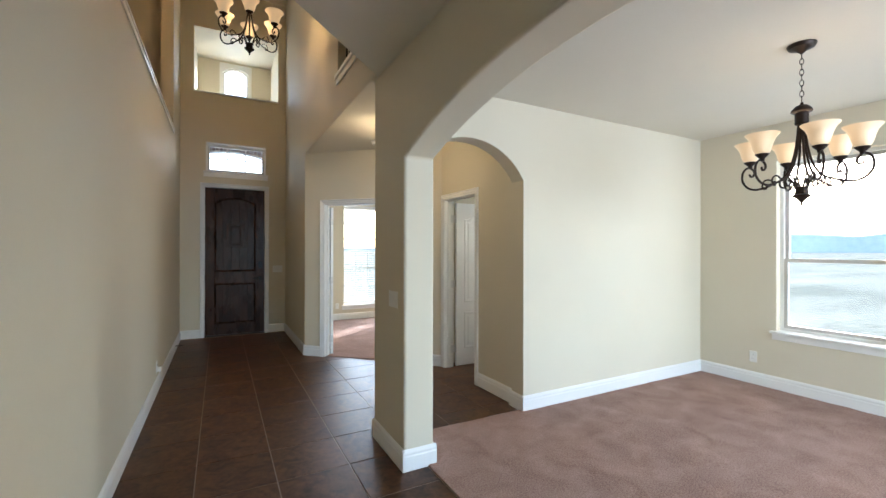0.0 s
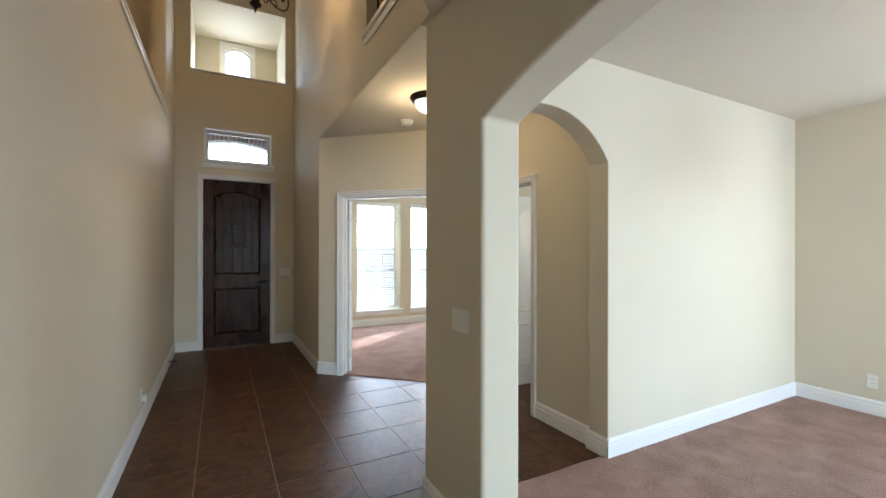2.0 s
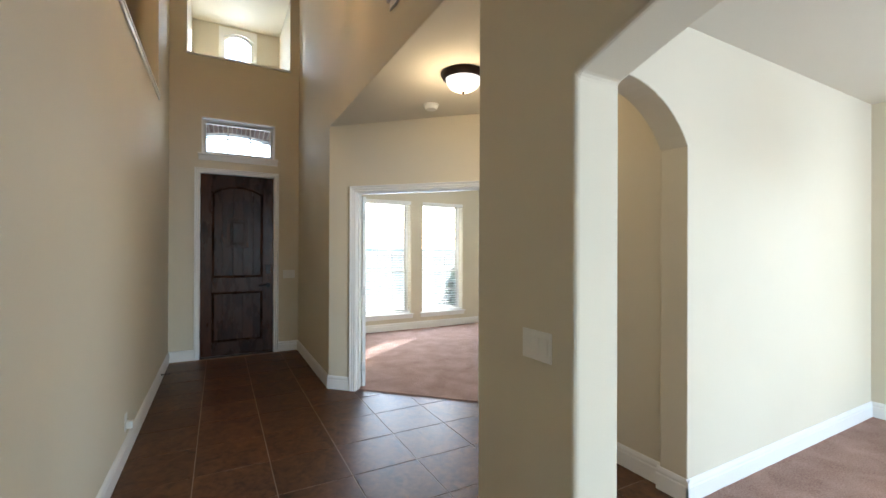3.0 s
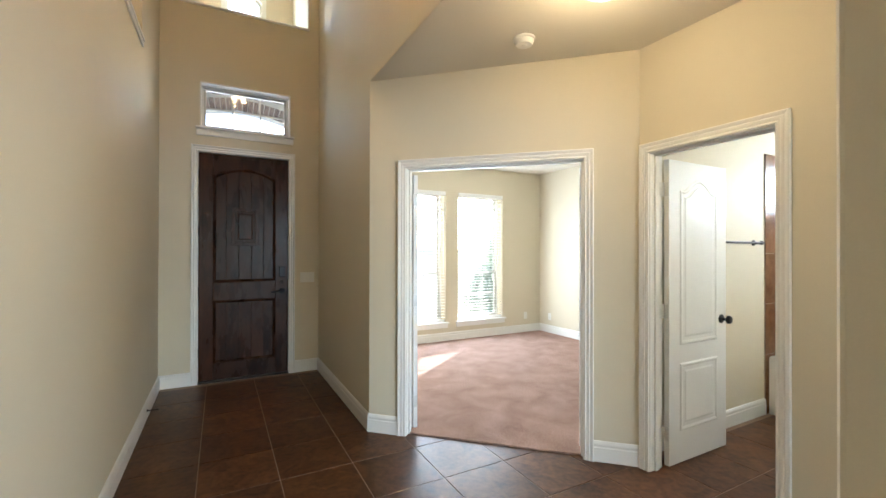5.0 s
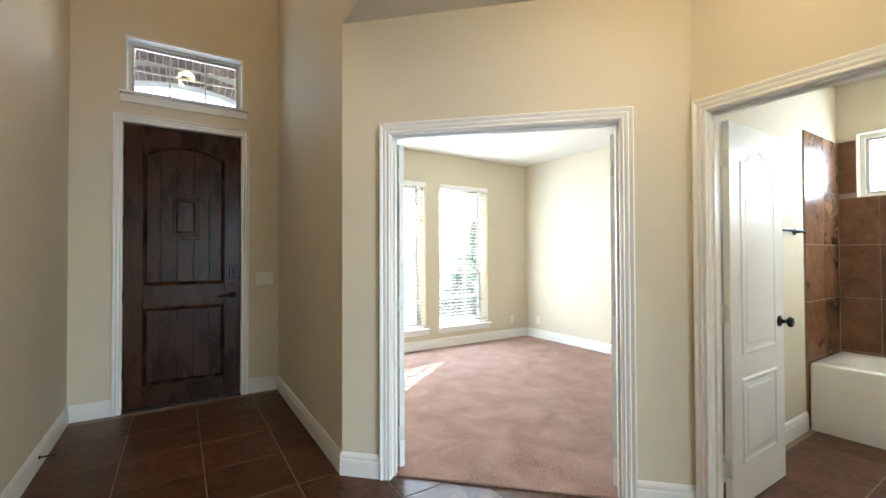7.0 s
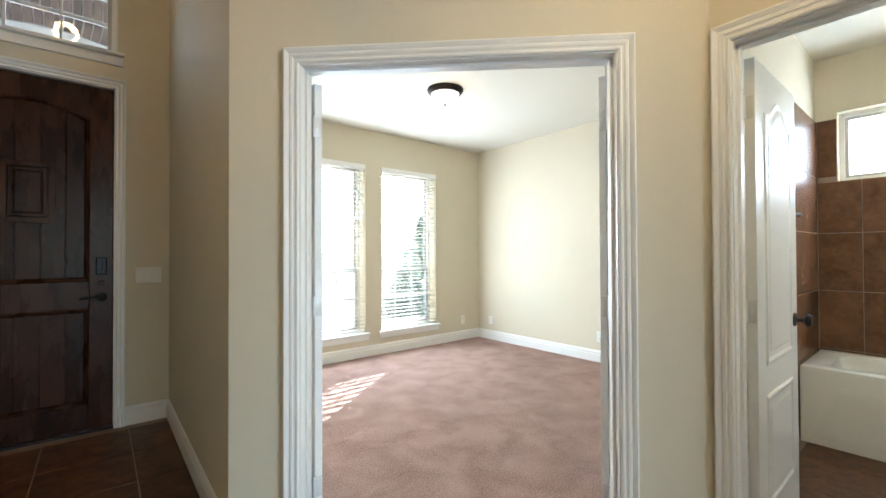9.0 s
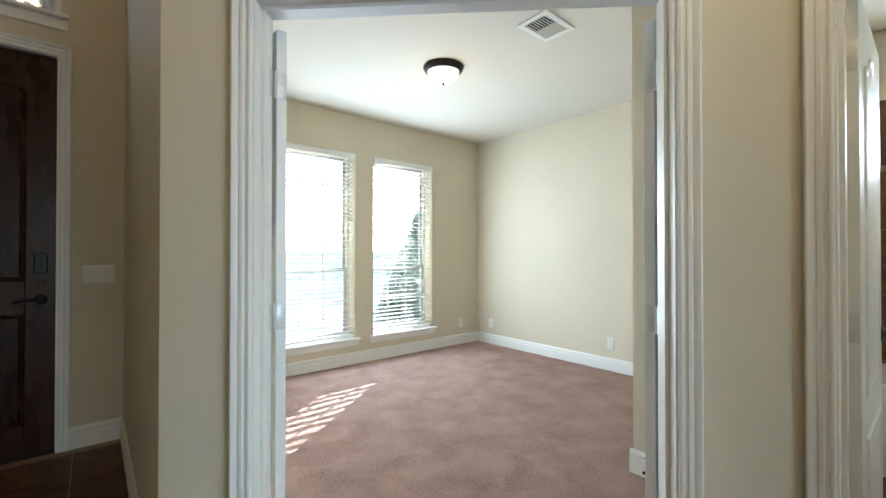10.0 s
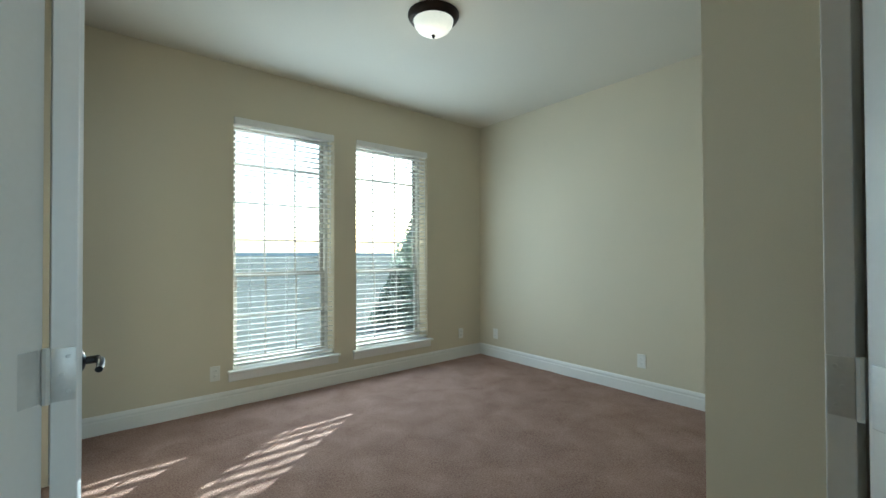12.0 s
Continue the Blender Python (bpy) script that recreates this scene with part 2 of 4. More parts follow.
BASE_PROFILE = [(0, 0), (0.016, 0), (0.016, 0.092), (0.012, 0.100), (0.012, 0.108), (0.015, 0.112), (0.013, 0.122), (0.006, 0.135), (0, 0.138)]


def baseboard(m, u0, u1):
    """White profiled skirting on the wall's room side, which is local -y."""
    bm = bmesh.new()
    prism(bm, BASE_PROFILE, u0, u1, lambda p, q, d: m @ Vector((d, -p, q + 0.002)))
    return setting("baseboard", bm, TRIM, "white painted profiled wooden baseboard along the wall", "baseboard")


CASING = [(0.72 * w, d) for w, d in [(0, 0), (0, 0.012), (0.006, 0.015), (0.014, 0.015), (0.020, 0.010), (0.030, 0.012), (0.034, 0.017), (0.048, 0.018), (0.054, 0.014), (0.066, 0.020), (0.078, 0.024), (0.086, 0.022), (0.086, 0)]]


def casing(bm, u0, u1, top, m, face=0.0, side=-1):
    """Mitred profiled trim round an opening that reaches the floor."""
    rows = []
    for w, d in CASING:
        y = face + side * d
        rows.append([bm.verts.new(m @ Vector(p)) for p in ((u0 - w, y, 0.0), (u0 - w, y, top + w), (u1 + w, y, top + w), (u1 + w, y, 0.0))])
    for a, b in zip(rows, rows[1:]):
        for k in range(3):
            bm.faces.new((a[k], a[k + 1], b[k + 1], b[k]))


def jamb(bm, u0, u1, top, thick, m, lining=0.02):
    for lo, hi in (((u0 - lining, -0.001, 0), (u0, thick + 0.001, top)), ((u1, -0.001, 0), (u1 + lining, thick + 0.001, top)), ((u0 - lining, -0.001, top), (u1 + lining, thick + 0.001, top + lining))):
        box(bm, lo, hi, m)
    y0, y1 = thick - 0.075, thick - 0.040
    for lo, hi in (((u0, y0, 0), (u0 + 0.012, y1, top)), ((u1 - 0.012, y0, 0), (u1, y1, top)), ((u0, y0, top - 0.012), (u1, y1, top))):
        box(bm, lo, hi, m)


def shrink(pts, i):
    xs, zs = [p[0] for p in pts], [p[1] for p in pts]
    cx, cz = (min(xs) + max(xs)) / 2, (min(zs) + max(zs)) / 2
    w, h = max(xs) - min(xs), max(zs) - min(zs)
    return [(cx + (x - cx) * (w - 2 * i) / w, cz + (z - cz) * (h - 2 * i) / h) for x, z in pts]


def raised_panel(bm, pts, y, out, levels=((0, 0), (0.008, 0.006), (0.016, 0.006), (0.028, 0.001), (0.05, 0.0015), (0.062, 0.005))):
    """A moulded panel on a door's face at y, standing out along out (+1 or -1)."""
    rings = [[bm.verts.new((x, y + out * d, z)) for x, z in shrink(pts, i)] for i, d in levels]
    n = len(pts)
    for a, b in zip(rings, rings[1:]):
        for k in range(n):
            bm.faces.new((a[k], a[(k + 1) % n], b[(k + 1) % n], b[k]))
    bm.faces.new(rings[-1])


def camel_panel(x0, x1, z0, z1, rise):
    pts = [(x0, z0), (x1, z0)]
    for k in range(13):
        s = k / 12
        x = x1 + (x0 - x1) * s
        b = 0.5 - 0.5 * math.cos(2 * math.pi * min(max((s - 0.08) / 0.84, 0), 1))
        pts.append((x, z1 - rise + rise * b ** 0.8))
    return pts


def hinge(parent, x, y, z, m, s=1):
    bm = bmesh.new()
    box(bm, (x - 0.0015, min(y, y - s * 0.032), z - 0.045), (x + 0.0025, max(y, y - s * 0.032), z + 0.045), m, 0.001)
    tube(bm, [m @ Vector((x, y + s * 0.006, z - 0.047)), m @ Vector((x, y + s * 0.006, z + 0.047))], 0.006)
    for k in (-0.03, 0, 0.03):
        lathe(bm, [(0.0035, 0), (0.003, 0.001), (0, 0.001)], 10, m @ pose(x - 0.0015, y - s * (0.022 - 0.008 * (k == 0)), z + k, 0, -90, 0))
    return part("hinge", bm, STEEL, parent, "satin metal butt hinge", True)

# ---- structure ----
H = 2.743                       # ceiling of the lower rooms
TALL = 5.75                     # ceiling of the foyer
XL, XR = -0.19, 1.395           # foyer side walls
YF, YO = 9.25, 9.89            # front wall, office window wall
OC, BC = Vector((1.395, 7.325)), Vector((2.795, 5.975))
ANG = math.degrees(math.atan2(BC.y - OC.y, BC.x - OC.x))
LEN = (BC - OC).length
T = 0.115
F_LEFT = pose(XL, -4, 0, 0, 0, 90)          # local +y points out of the room
F_FRONT = pose(XL, YF, 0)
F_ANG = pose(OC.x, OC.y, 0, 0, 0, ANG)
F_BATH = pose(BC.x, BC.y, 0, 0, 0, -90)
F_FOYR = pose(XR, YF, 0, 0, 0, -90)
F_OFFN = pose(XR + T, YO, 0)
F_OFFE = pose(5.37, YO, 0, 0, 0, -90)
F_DINE = pose(1.63, 4.36, 0)
F_DINW = pose(5.43, 4.36, 0, 0, 0, -90)
F_BATHN = pose(2.78, 6.05, 0)
F_BATHE = pose(5.30, 6.05, 0, 0, 0, -90)

# floors
polygon_slab("ground_slab", [(-3, -4.3), (6, -4.3), (6, 10.1), (-3, 10.1)], -0.25, -0.0025, GROUT, "brown grout bed under the floor tiles", "floor")


def carpet(name, pts, step, label):
    """A closed sheet of pile with an uneven top."""
    xs, ys = [p[0] for p in pts], [p[1] for p in pts]
    bm = bmesh.new()
    prism(bm, pts, -0.004, 0.010, lambda p, q, d: Vector((p, q, d)))
    for axis, lo, hi in ((0, min(xs), max(xs)), (1, min(ys), max(ys))):
        n = int((hi - lo) / step)
        for k in range(1, n):
            co = [0, 0, 0]
            co[axis] = lo + (hi - lo) * k / n
            no = [0, 0, 0]
            no[axis] = 1
            geom = bm.faces[:] + bm.edges[:] + bm.verts[:]
            bmesh.ops.bisect_plane(bm, geom=geom, plane_co=co, plane_no=no)
    for v in bm.verts:
        if v.co.z > 0.005:
            v.co.z += 0.004 * noise.noise(v.co * 9) + 0.003 * noise.noise(v.co * 31)
    return setting(name, bm, CARPET, label, "carpet", smooth=True)


nx = Vector((-(BC.y - OC.y), BC.x - OC.x)).normalized()
e0, e1 = OC + nx * 0.045, BC + nx * 0.045
carpet("carpet_office", [(XR + T, e0.y - 0.045), (e0.x + 0.06, e0.y - 0.06), (e1.x - 0.02, e1.y + 0.02), (3.0, 6.10), (5.42, 6.10), (5.42, YO + 0.02), (XR + T - 0.03, YO + 0.02)], 0.12, "mauve brown cut-pile carpet with brushed marks")
carpet("carpet_dining", [(1.60, -1.4), (5.45, -1.4), (5.45, 4.38), (1.72, 4.40), (1.60, 3.95)], 0.12, "mauve brown cut-pile carpet with brushed marks")

# ceilings
polygon_slab("ceiling_hall", [(XL - 0.1, -4.1), (1.42, -4.1), (1.42, 4.42), (XL - 0.1, 2.71)], H, H + 0.2, CEIL, "flat off-white textured hall ceiling", "ceiling")
polygon_slab("ceiling_dining", [(1.425, -1.5), (5.55, -1.5), (5.55, 4.525), (1.425, 4.525)], H + 0.002, H + 0.2, CEIL, "flat off-white textured dining room ceiling", "ceiling")
polygon_slab("ceiling_vestibule", [(XR + 0.004, 4.53), (2.9, 4.53), (2.9, 5.95), (BC.x + 0.05, BC.y + 0.05), (OC.x + 0.06, OC.y + 0.06), (XR + 0.004, OC.y)], H + 0.001, H + 0.2, CEIL, "flat off-white textured vestibule ceiling", "ceiling")
polygon_slab("ceiling_office", [(XR + 0.05, YO + 0.1), (XR + 0.05, OC.y + 0.12), (OC.x + 0.10, OC.y + 0.10), (BC.x + 0.10, BC.y + 0.09), (5.65, 6.09), (5.65, YO + 0.1)], H + 0.02, H + 0.24, CEIL, "flat off-white textured office ceiling", "ceiling")
polygon_slab("ceiling_bath", [(2.9, 6.1), (5.7, 6.1), (5.7, 4.5), (2.9, 4.5)], H + 0.003, H + 0.2, CEIL, "flat off-white bathroom ceiling", "ceiling")
polygon_slab("ceiling_foyer", [(-2.0, 2.4), (3.2, 2.4), (3.2, 10.9), (-2.0, 10.9)], TALL, TALL + 0.2, CEIL, "high off-white foyer ceiling", "ceiling")

# foyer and hall walls
wall("wall_foyer_left", F_LEFT, YF + 4, 0.14, 0, TALL, [(7.0, 12.19, 3.06, TALL + 1)])
bm = bmesh.new()
for lo, hi in (((-1.75, 2.8, 2.9), (-0.34, 8.6, 3.0)), ((-1.75, 2.8, 3.0), (-1.65, 8.6, TALL)), ((-1.65, 8.5, 3.0), (-0.33, 8.6, TALL)), ((-1.65, 2.7, 2.9), (-0.33, 2.8, TALL))):
    box(bm, lo, hi)
setting("wall_plant_ledge", bm, PAINT, "cream painted recess above the tall foyer wall", "wall")
bm = bmesh.new()
box(bm, (XL - 0.16, 3.0, 3.062), (XL + 0.022, 8.19, 3.082), None, 0.006)
box(bm, (XL + 0.001, 3.0, 3.02), (XL + 0.014, 8.19, 3.060), None, 0.004)
setting("trim_ledge", bm, TRIM, "white painted wooden cap along the foyer ledge", "trim")

FD0, FD1, FDT = 0.345, 1.248, 2.46      # front door opening along the front wall
TR = (0.36, 1.26, 2.72, 3.20)
NI = (0.19, 1.46, 4.02, 5.06)
wall("wall_front", F_FRONT, XR - XL + 0.3, 0.16, 0, TALL, [(FD0 - 0.02, FD1 + 0.02, 0, FDT + 0.02), TR, NI])
wall("wall_foyer_right", F_FOYR, YF - OC.y, T, 0, TALL)
wall("wall_balcony", pose(XR, OC.y, 0, 0, 0, -90), OC.y - 2.5, T, H + 0.005, TALL, [(1.79, 2.75, 3.14, 4.95)])
# upper wall across the foyer, on the slant of the hall ceiling's edge
sl = Vector((1.42 - XL + 0.1, 1.71))
wall("wall_foyer_south", pose(XL - 0.1, 2.71, 0, 0, 0, math.degrees(math.atan2(sl.y, sl.x))) @ pose(0, -0.12, 0), sl.length, 0.115, H + 0.001, TALL)
# room behind the balcony
bm = bmesh.new()
for lo, hi in (((1.52, 4.0, 2.95), (3.1, 6.6, 3.05)), ((3.0, 4.0, 3.05), (3.1, 6.6, TALL)), ((1.515, 6.5, 3.05), (3.0, 6.6, TALL)), ((1.515, 4.0, 3.05), (3.0, 4.1, TALL))):
    box(bm, lo, hi)
setting("wall_upper_landing", bm, PAINT, "cream painted upper landing behind the balcony opening", "wall")

# window niche high over the door
bm = bmesh.new()
ny0, ny1 = YF + 0.162, 10.5
x0, x1 = XL + NI[0], XL + NI[1]
box(bm, (x0 - 0.1, ny0, 3.9), (x1 + 0.1, ny1, 4.0185))
box(bm, (x0 - 0.1, ny0, 4.02), (x0 - 0.002, ny1, 5.06))
box(bm, (x1 + 0.002, ny0, 4.02), (x1 + 0.1, ny1, 5.06))
box(bm, (x0 - 0.1, ny0, 5.062), (x1 + 0.1, ny1, 5.16))
setting("wall_niche", bm, PAINT, "pale painted deep dormer niche over the front door", "wall")
NW0, NW1 = 0.42, 0.86


def arch_pts(a, b, spring, crown, n=12):
    r = ((b - a) ** 2 / 4 + (crown - spring) ** 2) / (2 * (crown - spring))
    c, zc = (a + b) / 2, crown - r
    th = math.asin((b - a) / 2 / r)
    return [(c + r * math.sin(-th + 2 * th * k / n), zc + r * math.cos(-th + 2 * th * k / n)) for k in range(n + 1)]


bm = bmesh.new()
ap = arch_pts(NW0, NW1, 4.86, 4.95)
prism(bm, [(x0 - 0.1, 3.9), (NW0, 3.9), *ap, (NW1, 3.9), (x1 + 0.1, 3.9), (x1 + 0.1, 5.3), (x0 - 0.1, 5.3)], ny1 + 0.001, ny1 + 0.15, lambda p, q, d: Vector((p, d, q)))
setting("wall_niche_back", bm, PAINT, "pale painted back wall of the dormer niche", "wall")

# column with the two arches
bm = bmesh.new()
prism(bm, [(3.93, -0.1), (4.53, -0.1), (4.53, H + 0.15), (-1.5, H + 0.15), (-1.5, -0.1), (1.10, -0.1), *arch_pts(1.10, 3.93, 2.05, 2.305, 28)], 1.430, 1.645, lambda p, q, d: Vector((d, p, q)))
setting("wall_hall_arch", bm, PAINT, "cream wall with a wide low arch and rounded corners", "wall", 0.018)
bm = bmesh.new()
prism(bm, [(1.647, H + 0.15), (1.647, 2.06), *arch_pts(1.66, 2.757, 2.06, 2.37, 20), (2.757, -0.1), (5.5, -0.1), (5.5, H + 0.15)], 4.36, 4.53, lambda p, q, d: Vector((p, d, q)))
setting("wall_dining_arch", bm, PAINT, "cream dining room wall with an arched opening", "wall", 0.018)

DW = (0.77, 1.62, 0.61, 2.36)
wall("wall_dining_east", F_DINW, 5.9, 0.15, 0, H + 0.05, [DW])
# unseen wall; its opening is assumed, to go with the added south fill
wall("wall_dining_south", pose(1.415, -1.5, 0), 4.2, -0.12, 0, H + 0.05, [(0.55, 3.85, 0.55, 2.45)])

# bathroom, angled office wall, office
BD0, BD1, DT = 0.076, 0.760, 2.04
wall("wall_bath", F_BATH, BC.y - 4.53, T, 0, H, [(BD0 - 0.02, BD1 + 0.02, 0, DT + 0.02)])
OD0, OD1 = 0.312, 1.592
wall("wall_office_angled", F_ANG, LEN, T, 0, H + 0.03, [(OD0 - 0.02, OD1 + 0.02, 0, DT + 0.02)])
wall("wall_bath_north", pose(2.895, 6.05, 0), 2.8, 0.11, 0, H + 0.03)
wall("wall_bath_east", F_BATHE, 1.6, 0.16, 0, H, [(0.13, 1.15, 1.79, 2.315)])
wall("wall_bath_south", pose(2.80, 4.532, 0), 2.9, 0.05, 0, H)
wall("wall_office_nib", pose(3.56, 6.83, 0, 0, 0, -90), 0.668, 0.1, 0, H + 0.03)
wall("wall_office_closet", pose(3.662, 6.83, 0), 1.7, -0.1, 0, H + 0.03)
W1 = (2.603 - XR - T, 3.468 - XR - T, 0.30, 2.34)
W2 = (3.694 - XR - T, 4.561 - XR - T, 0.30, 2.34)
wall("wall_office_window", F_OFFN, 5.37 - XR - T, 0.22, 0, H + 0.03, [W1, W2])
wall("wall_office_east", F_OFFE, 3.5, 0.15, 0, H + 0.03)
wall("wall_office_west", pose(XR + 0.001, YF + 0.165, 0, 0, 0, 90), 0.9, -0.11, 0, H + 0.03)

# rooms behind the camera
wall("wall_living_south", pose(XL - 0.14, -4.0, 0), 1.75, -0.14, 0, H + 0.1, [(0.2, 1.6, 0.5, 2.45)])

# baseboards
baseboard(F_LEFT, 0, YF + 4)
baseboard(F_FRONT, 0, FD0 - 0.066)
baseboard(F_FRONT, FD1 + 0.066, XR - XL)
baseboard(F_FOYR, 0, YF - OC.y + 0.01)
baseboard(F_ANG, -0.01, OD0 - 0.066)
baseboard(F_ANG, OD1 + 0.066, LEN)
baseboard(F_BATH, BD1 + 0.066, BC.y - 4.53)
baseboard(pose(1.430, 4.53, 0, 0, 0, -90), 0, 0.616)
baseboard(pose(1.414, 3.93, 0), 0, 0.247)
baseboard(pose(1.645, 3.93, 0, 0, 0, 90), 0, 0.60)
baseboard(pose(2.757, 4.546, 0, 0, 0, -90), 0, 0.202)
baseboard(F_DINE, 2.741 - 1.63, 3.8)
baseboard(F_DINW, 0, 5.8)
baseboard(pose(2.895, 6.05, 0), 0.2, 1.645)
baseboard(F_OFFN, 0, 5.37 - XR - T)
baseboard(F_OFFE, 0, 3.1)
baseboard(pose(3.56, 6.846, 0, 0, 0, -90), 0, 0.65)

# ---- doors ----


def door_frame(name, label, m, u0, u1, top, thick, both=True):
    d = thing(name, label, "door", Matrix.Identity(4), kind="structure")
    bm = bmesh.new()
    jamb(bm, u0, u1, top, thick, m)
    part("jamb", bm, TRIM, d, "white painted door lining")
    bm = bmesh.new()
    casing(bm, u0 - 0.005, u1 + 0.005, top + 0.005, m)
    part("casing", bm, TRIM, d, "white painted moulded door casing")
    if both:
        bm = bmesh.new()
        casing(bm, u0 - 0.005, u1 + 0.005, top + 0.005, m, thick, 1)
        part("casing", bm, TRIM, d, "white painted moulded door casing")
    return d


def knob_pair(parent, x, z, t):
    for out in (-1, 1):
        bm = bmesh.new()
        lathe(bm, [(0, 0), (0.032, 0), (0.032, 0.006), (0.024, 0.011), (0.012, 0.014), (0.010, 0.03), (0.016, 0.037), (0.028, 0.046), (0.030, 0.056), (0.024, 0.066), (0, 0.070)], 24,
              pose(x, t if out > 0 else 0, z, -90 * out, 0, 0))
        part("knob", bm, BLACK, parent, "dark bronze round knob", True)


def lever_pair(parent, x, z, t, back):
    for out in (-1, 1):
        bm = bmesh.new()
        y = t if out > 0 else 0
        lathe(bm, [(0, 0), (0.031, 0), (0.031, 0.006), (0.022, 0.012), (0.011, 0.015), (0.011, 0.045), (0, 0.047)], 20, pose(x, y, z, -90 * out, 0, 0))
        tube(bm, [(x, y + out * 0.042, z), (x + back * 0.04, y + out * 0.046, z + 0.004), (x + back * 0.09, y + out * 0.044, z - 0.002), (x + back * 0.115, y + out * 0.040, z - 0.006)], 0.009)
        part("lever", bm, BLACK, parent, "dark bronze lever handle", True)


def panel_door(parent, w, m, handle="knob"):
    """A white two-panel leaf; hinge edge at local x = 0, thickness along +y."""
    t, h = 0.035, 2.015
    bm = bmesh.new()
    box(bm, (0.002, 0, 0.012), (w, t, h), None, 0.002)
    leaf = part("leaf", bm, DOORWHITE, parent, "white two-panel moulded door leaf")
    leaf.matrix_world = m
    s = 0.115 if w > 0.65 else 0.10
    for y, out in ((0, -1), (t, 1)):
        for pts in (camel_panel(s, w - s, 0.79, 1.905, 0.085), [(s, 0.22), (w - s, 0.22), (w - s, 0.67), (s, 0.67)]):
            bm = bmesh.new()
            raised_panel(bm, pts, y, out)
            part("panel", bm, DOORWHITE, leaf)
    if handle == "knob":
        knob_pair(leaf, w - 0.065, 0.93, t)
    else:
        lever_pair(leaf, w - 0.065, 0.93, t, -1)
    return leaf


door2 = door_frame("door_2", "white cased double doorway with both leaves open", F_ANG, OD0, OD1, DT, T)
for m, s, y in ((pose(1.750, 7.190, 0, 0, 0, 91.6), 1, 0.034), (pose(2.645, 6.322, 0), -1, 0.001)):
    lf = panel_door(door2, (OD1 - OD0) / 2 - 0.006, m, "lever")
    for z in (0.22, 1.02, 1.82):
        hinge(lf, 0.001, y, z, Matrix.Identity(4), s)
for ju, su in ((OD0, 1), (OD1, -1)):
    for z in (0.22, 1.02, 1.82):
        bm = bmesh.new()
        box(bm, (ju - 0.003, T - 0.036, z - 0.045), (ju + 0.003, T - 0.001, z + 0.045), F_ANG, 0.001)
        part("hinge_plate", bm, STEEL, door2, "satin metal hinge plate")

door3 = door_frame("door_3", "white cased bathroom doorway with its panel door open", F_BATH, BD0, BD1, DT, T)
lf = panel_door(door3, BD1 - BD0 - 0.022, pose(BC.x + T + 0.028, BC.y - BD0 - 0.032, 0))
for z in (0.22, 1.02, 1.82):
    hinge(lf, 0.001, 0.034, z, Matrix.Identity(4))
    bm = bmesh.new()
    box(bm, (BD0 - 0.004, T - 0.05, z - 0.045), (BD0 + 0.003, T + 0.028, z + 0.045), F_BATH, 0.001)
    part("hinge_plate", bm, STEEL, door3, "satin metal hinge plate")

# front door
door1 = door_frame("door_1", "closed dark-stained plank front door in white casing", F_FRONT, FD0, FD1, FDT, 0.16, False)
bm = bmesh.new()
box(bm, (FD0, 0.0, 0), (FD1, 0.16, 0.018), F_FRONT)
part("threshold", bm, BRONZE, door1, "dark metal threshold")
W, HD = FD1 - FD0 - 0.006, FDT - 0.024
bm = bmesh.new()
box(bm, (0, 0.026, 0), (W, 0.05, HD))
fl = part("leaf", bm, WALNUT, door1, "dark-stained knotty wood door leaf")
fl.matrix_world = F_FRONT @ pose(FD0 + 0.003, 0.035, 0.02)
S = 0.135


def wood(name, lo, hi, bevel=0.004, label=""):
    b = bmesh.new()
    box(b, lo, hi, None, bevel)
    return part(name, b, WALNUT, fl, label)


wood("stile", (0, 0, 0), (S, 0.028, HD))
wood("stile", (W - S, 0, 0), (W, 0.028, HD))
wood("rail", (S, 0.001, 0), (W - S, 0.028, 0.175))
wood("rail", (S, 0.001, 0.85), (W - S, 0.028, 1.045))
bm = bmesh.new()
prism(bm, [(S, HD), (S, 2.205), *arch_pts(S, W - S, 2.205, 2.295), (W - S, HD)], 0.001, 0.028, lambda p, q, d: Vector((p, d, q)))
part("rail", bm, WALNUT, fl)
for z0, z1 in ((0.175, 0.85), (1.045, 2.30)):
    for k in range(5):
        a = S + (W - 2 * S) * k / 5
        wood("plank", (a + 0.002, 0.016, z0 - 0.01), (a + (W - 2 * S) / 5 - 0.002, 0.03, z1), 0.003)
for pts in ([(S, 0.175), (W - S, 0.175), (W - S, 0.85), (S, 0.85)], [(S, 1.045), (W - S, 1.045), *reversed(arch_pts(S, W - S, 2.205, 2.295))]):
    bm = bmesh.new()
    raised_panel(bm, shrink(pts, -0.004), 0.012, -1, ((0, -0.006), (0.004, 0.012), (0.012, 0.016), (0.022, 0.012), (0.03, 0.002), (0.034, -0.006)))
    top_face = max(bm.faces, key=lambda f: len(f.verts))
    bm.faces.remove(top_face)
    part("moulding", bm, WALNUT, fl)
# little viewing door in the upper panel
sx0, sx1, sz0, sz1 = 0.315, 0.585, 1.45, 1.86
bm = bmesh.new()
for lo, hi in (((sx0, 0.002, sz0), (sx0 + 0.035, 0.018, sz1)), ((sx1 - 0.035, 0.002, sz0), (sx1, 0.018, sz1)), ((sx0 + 0.035, 0.002, sz0), (sx1 - 0.035, 0.018, sz0 + 0.035)), ((sx0 + 0.035, 0.002, sz1 - 0.035), (sx1 - 0.035, 0.018, sz1))):
    box(bm, lo, hi, None, 0.003)
hatch = part("viewing_hatch_frame", bm, WALNUT, fl, "dark wooden frame of a small viewing hatch")
bm = bmesh.new()
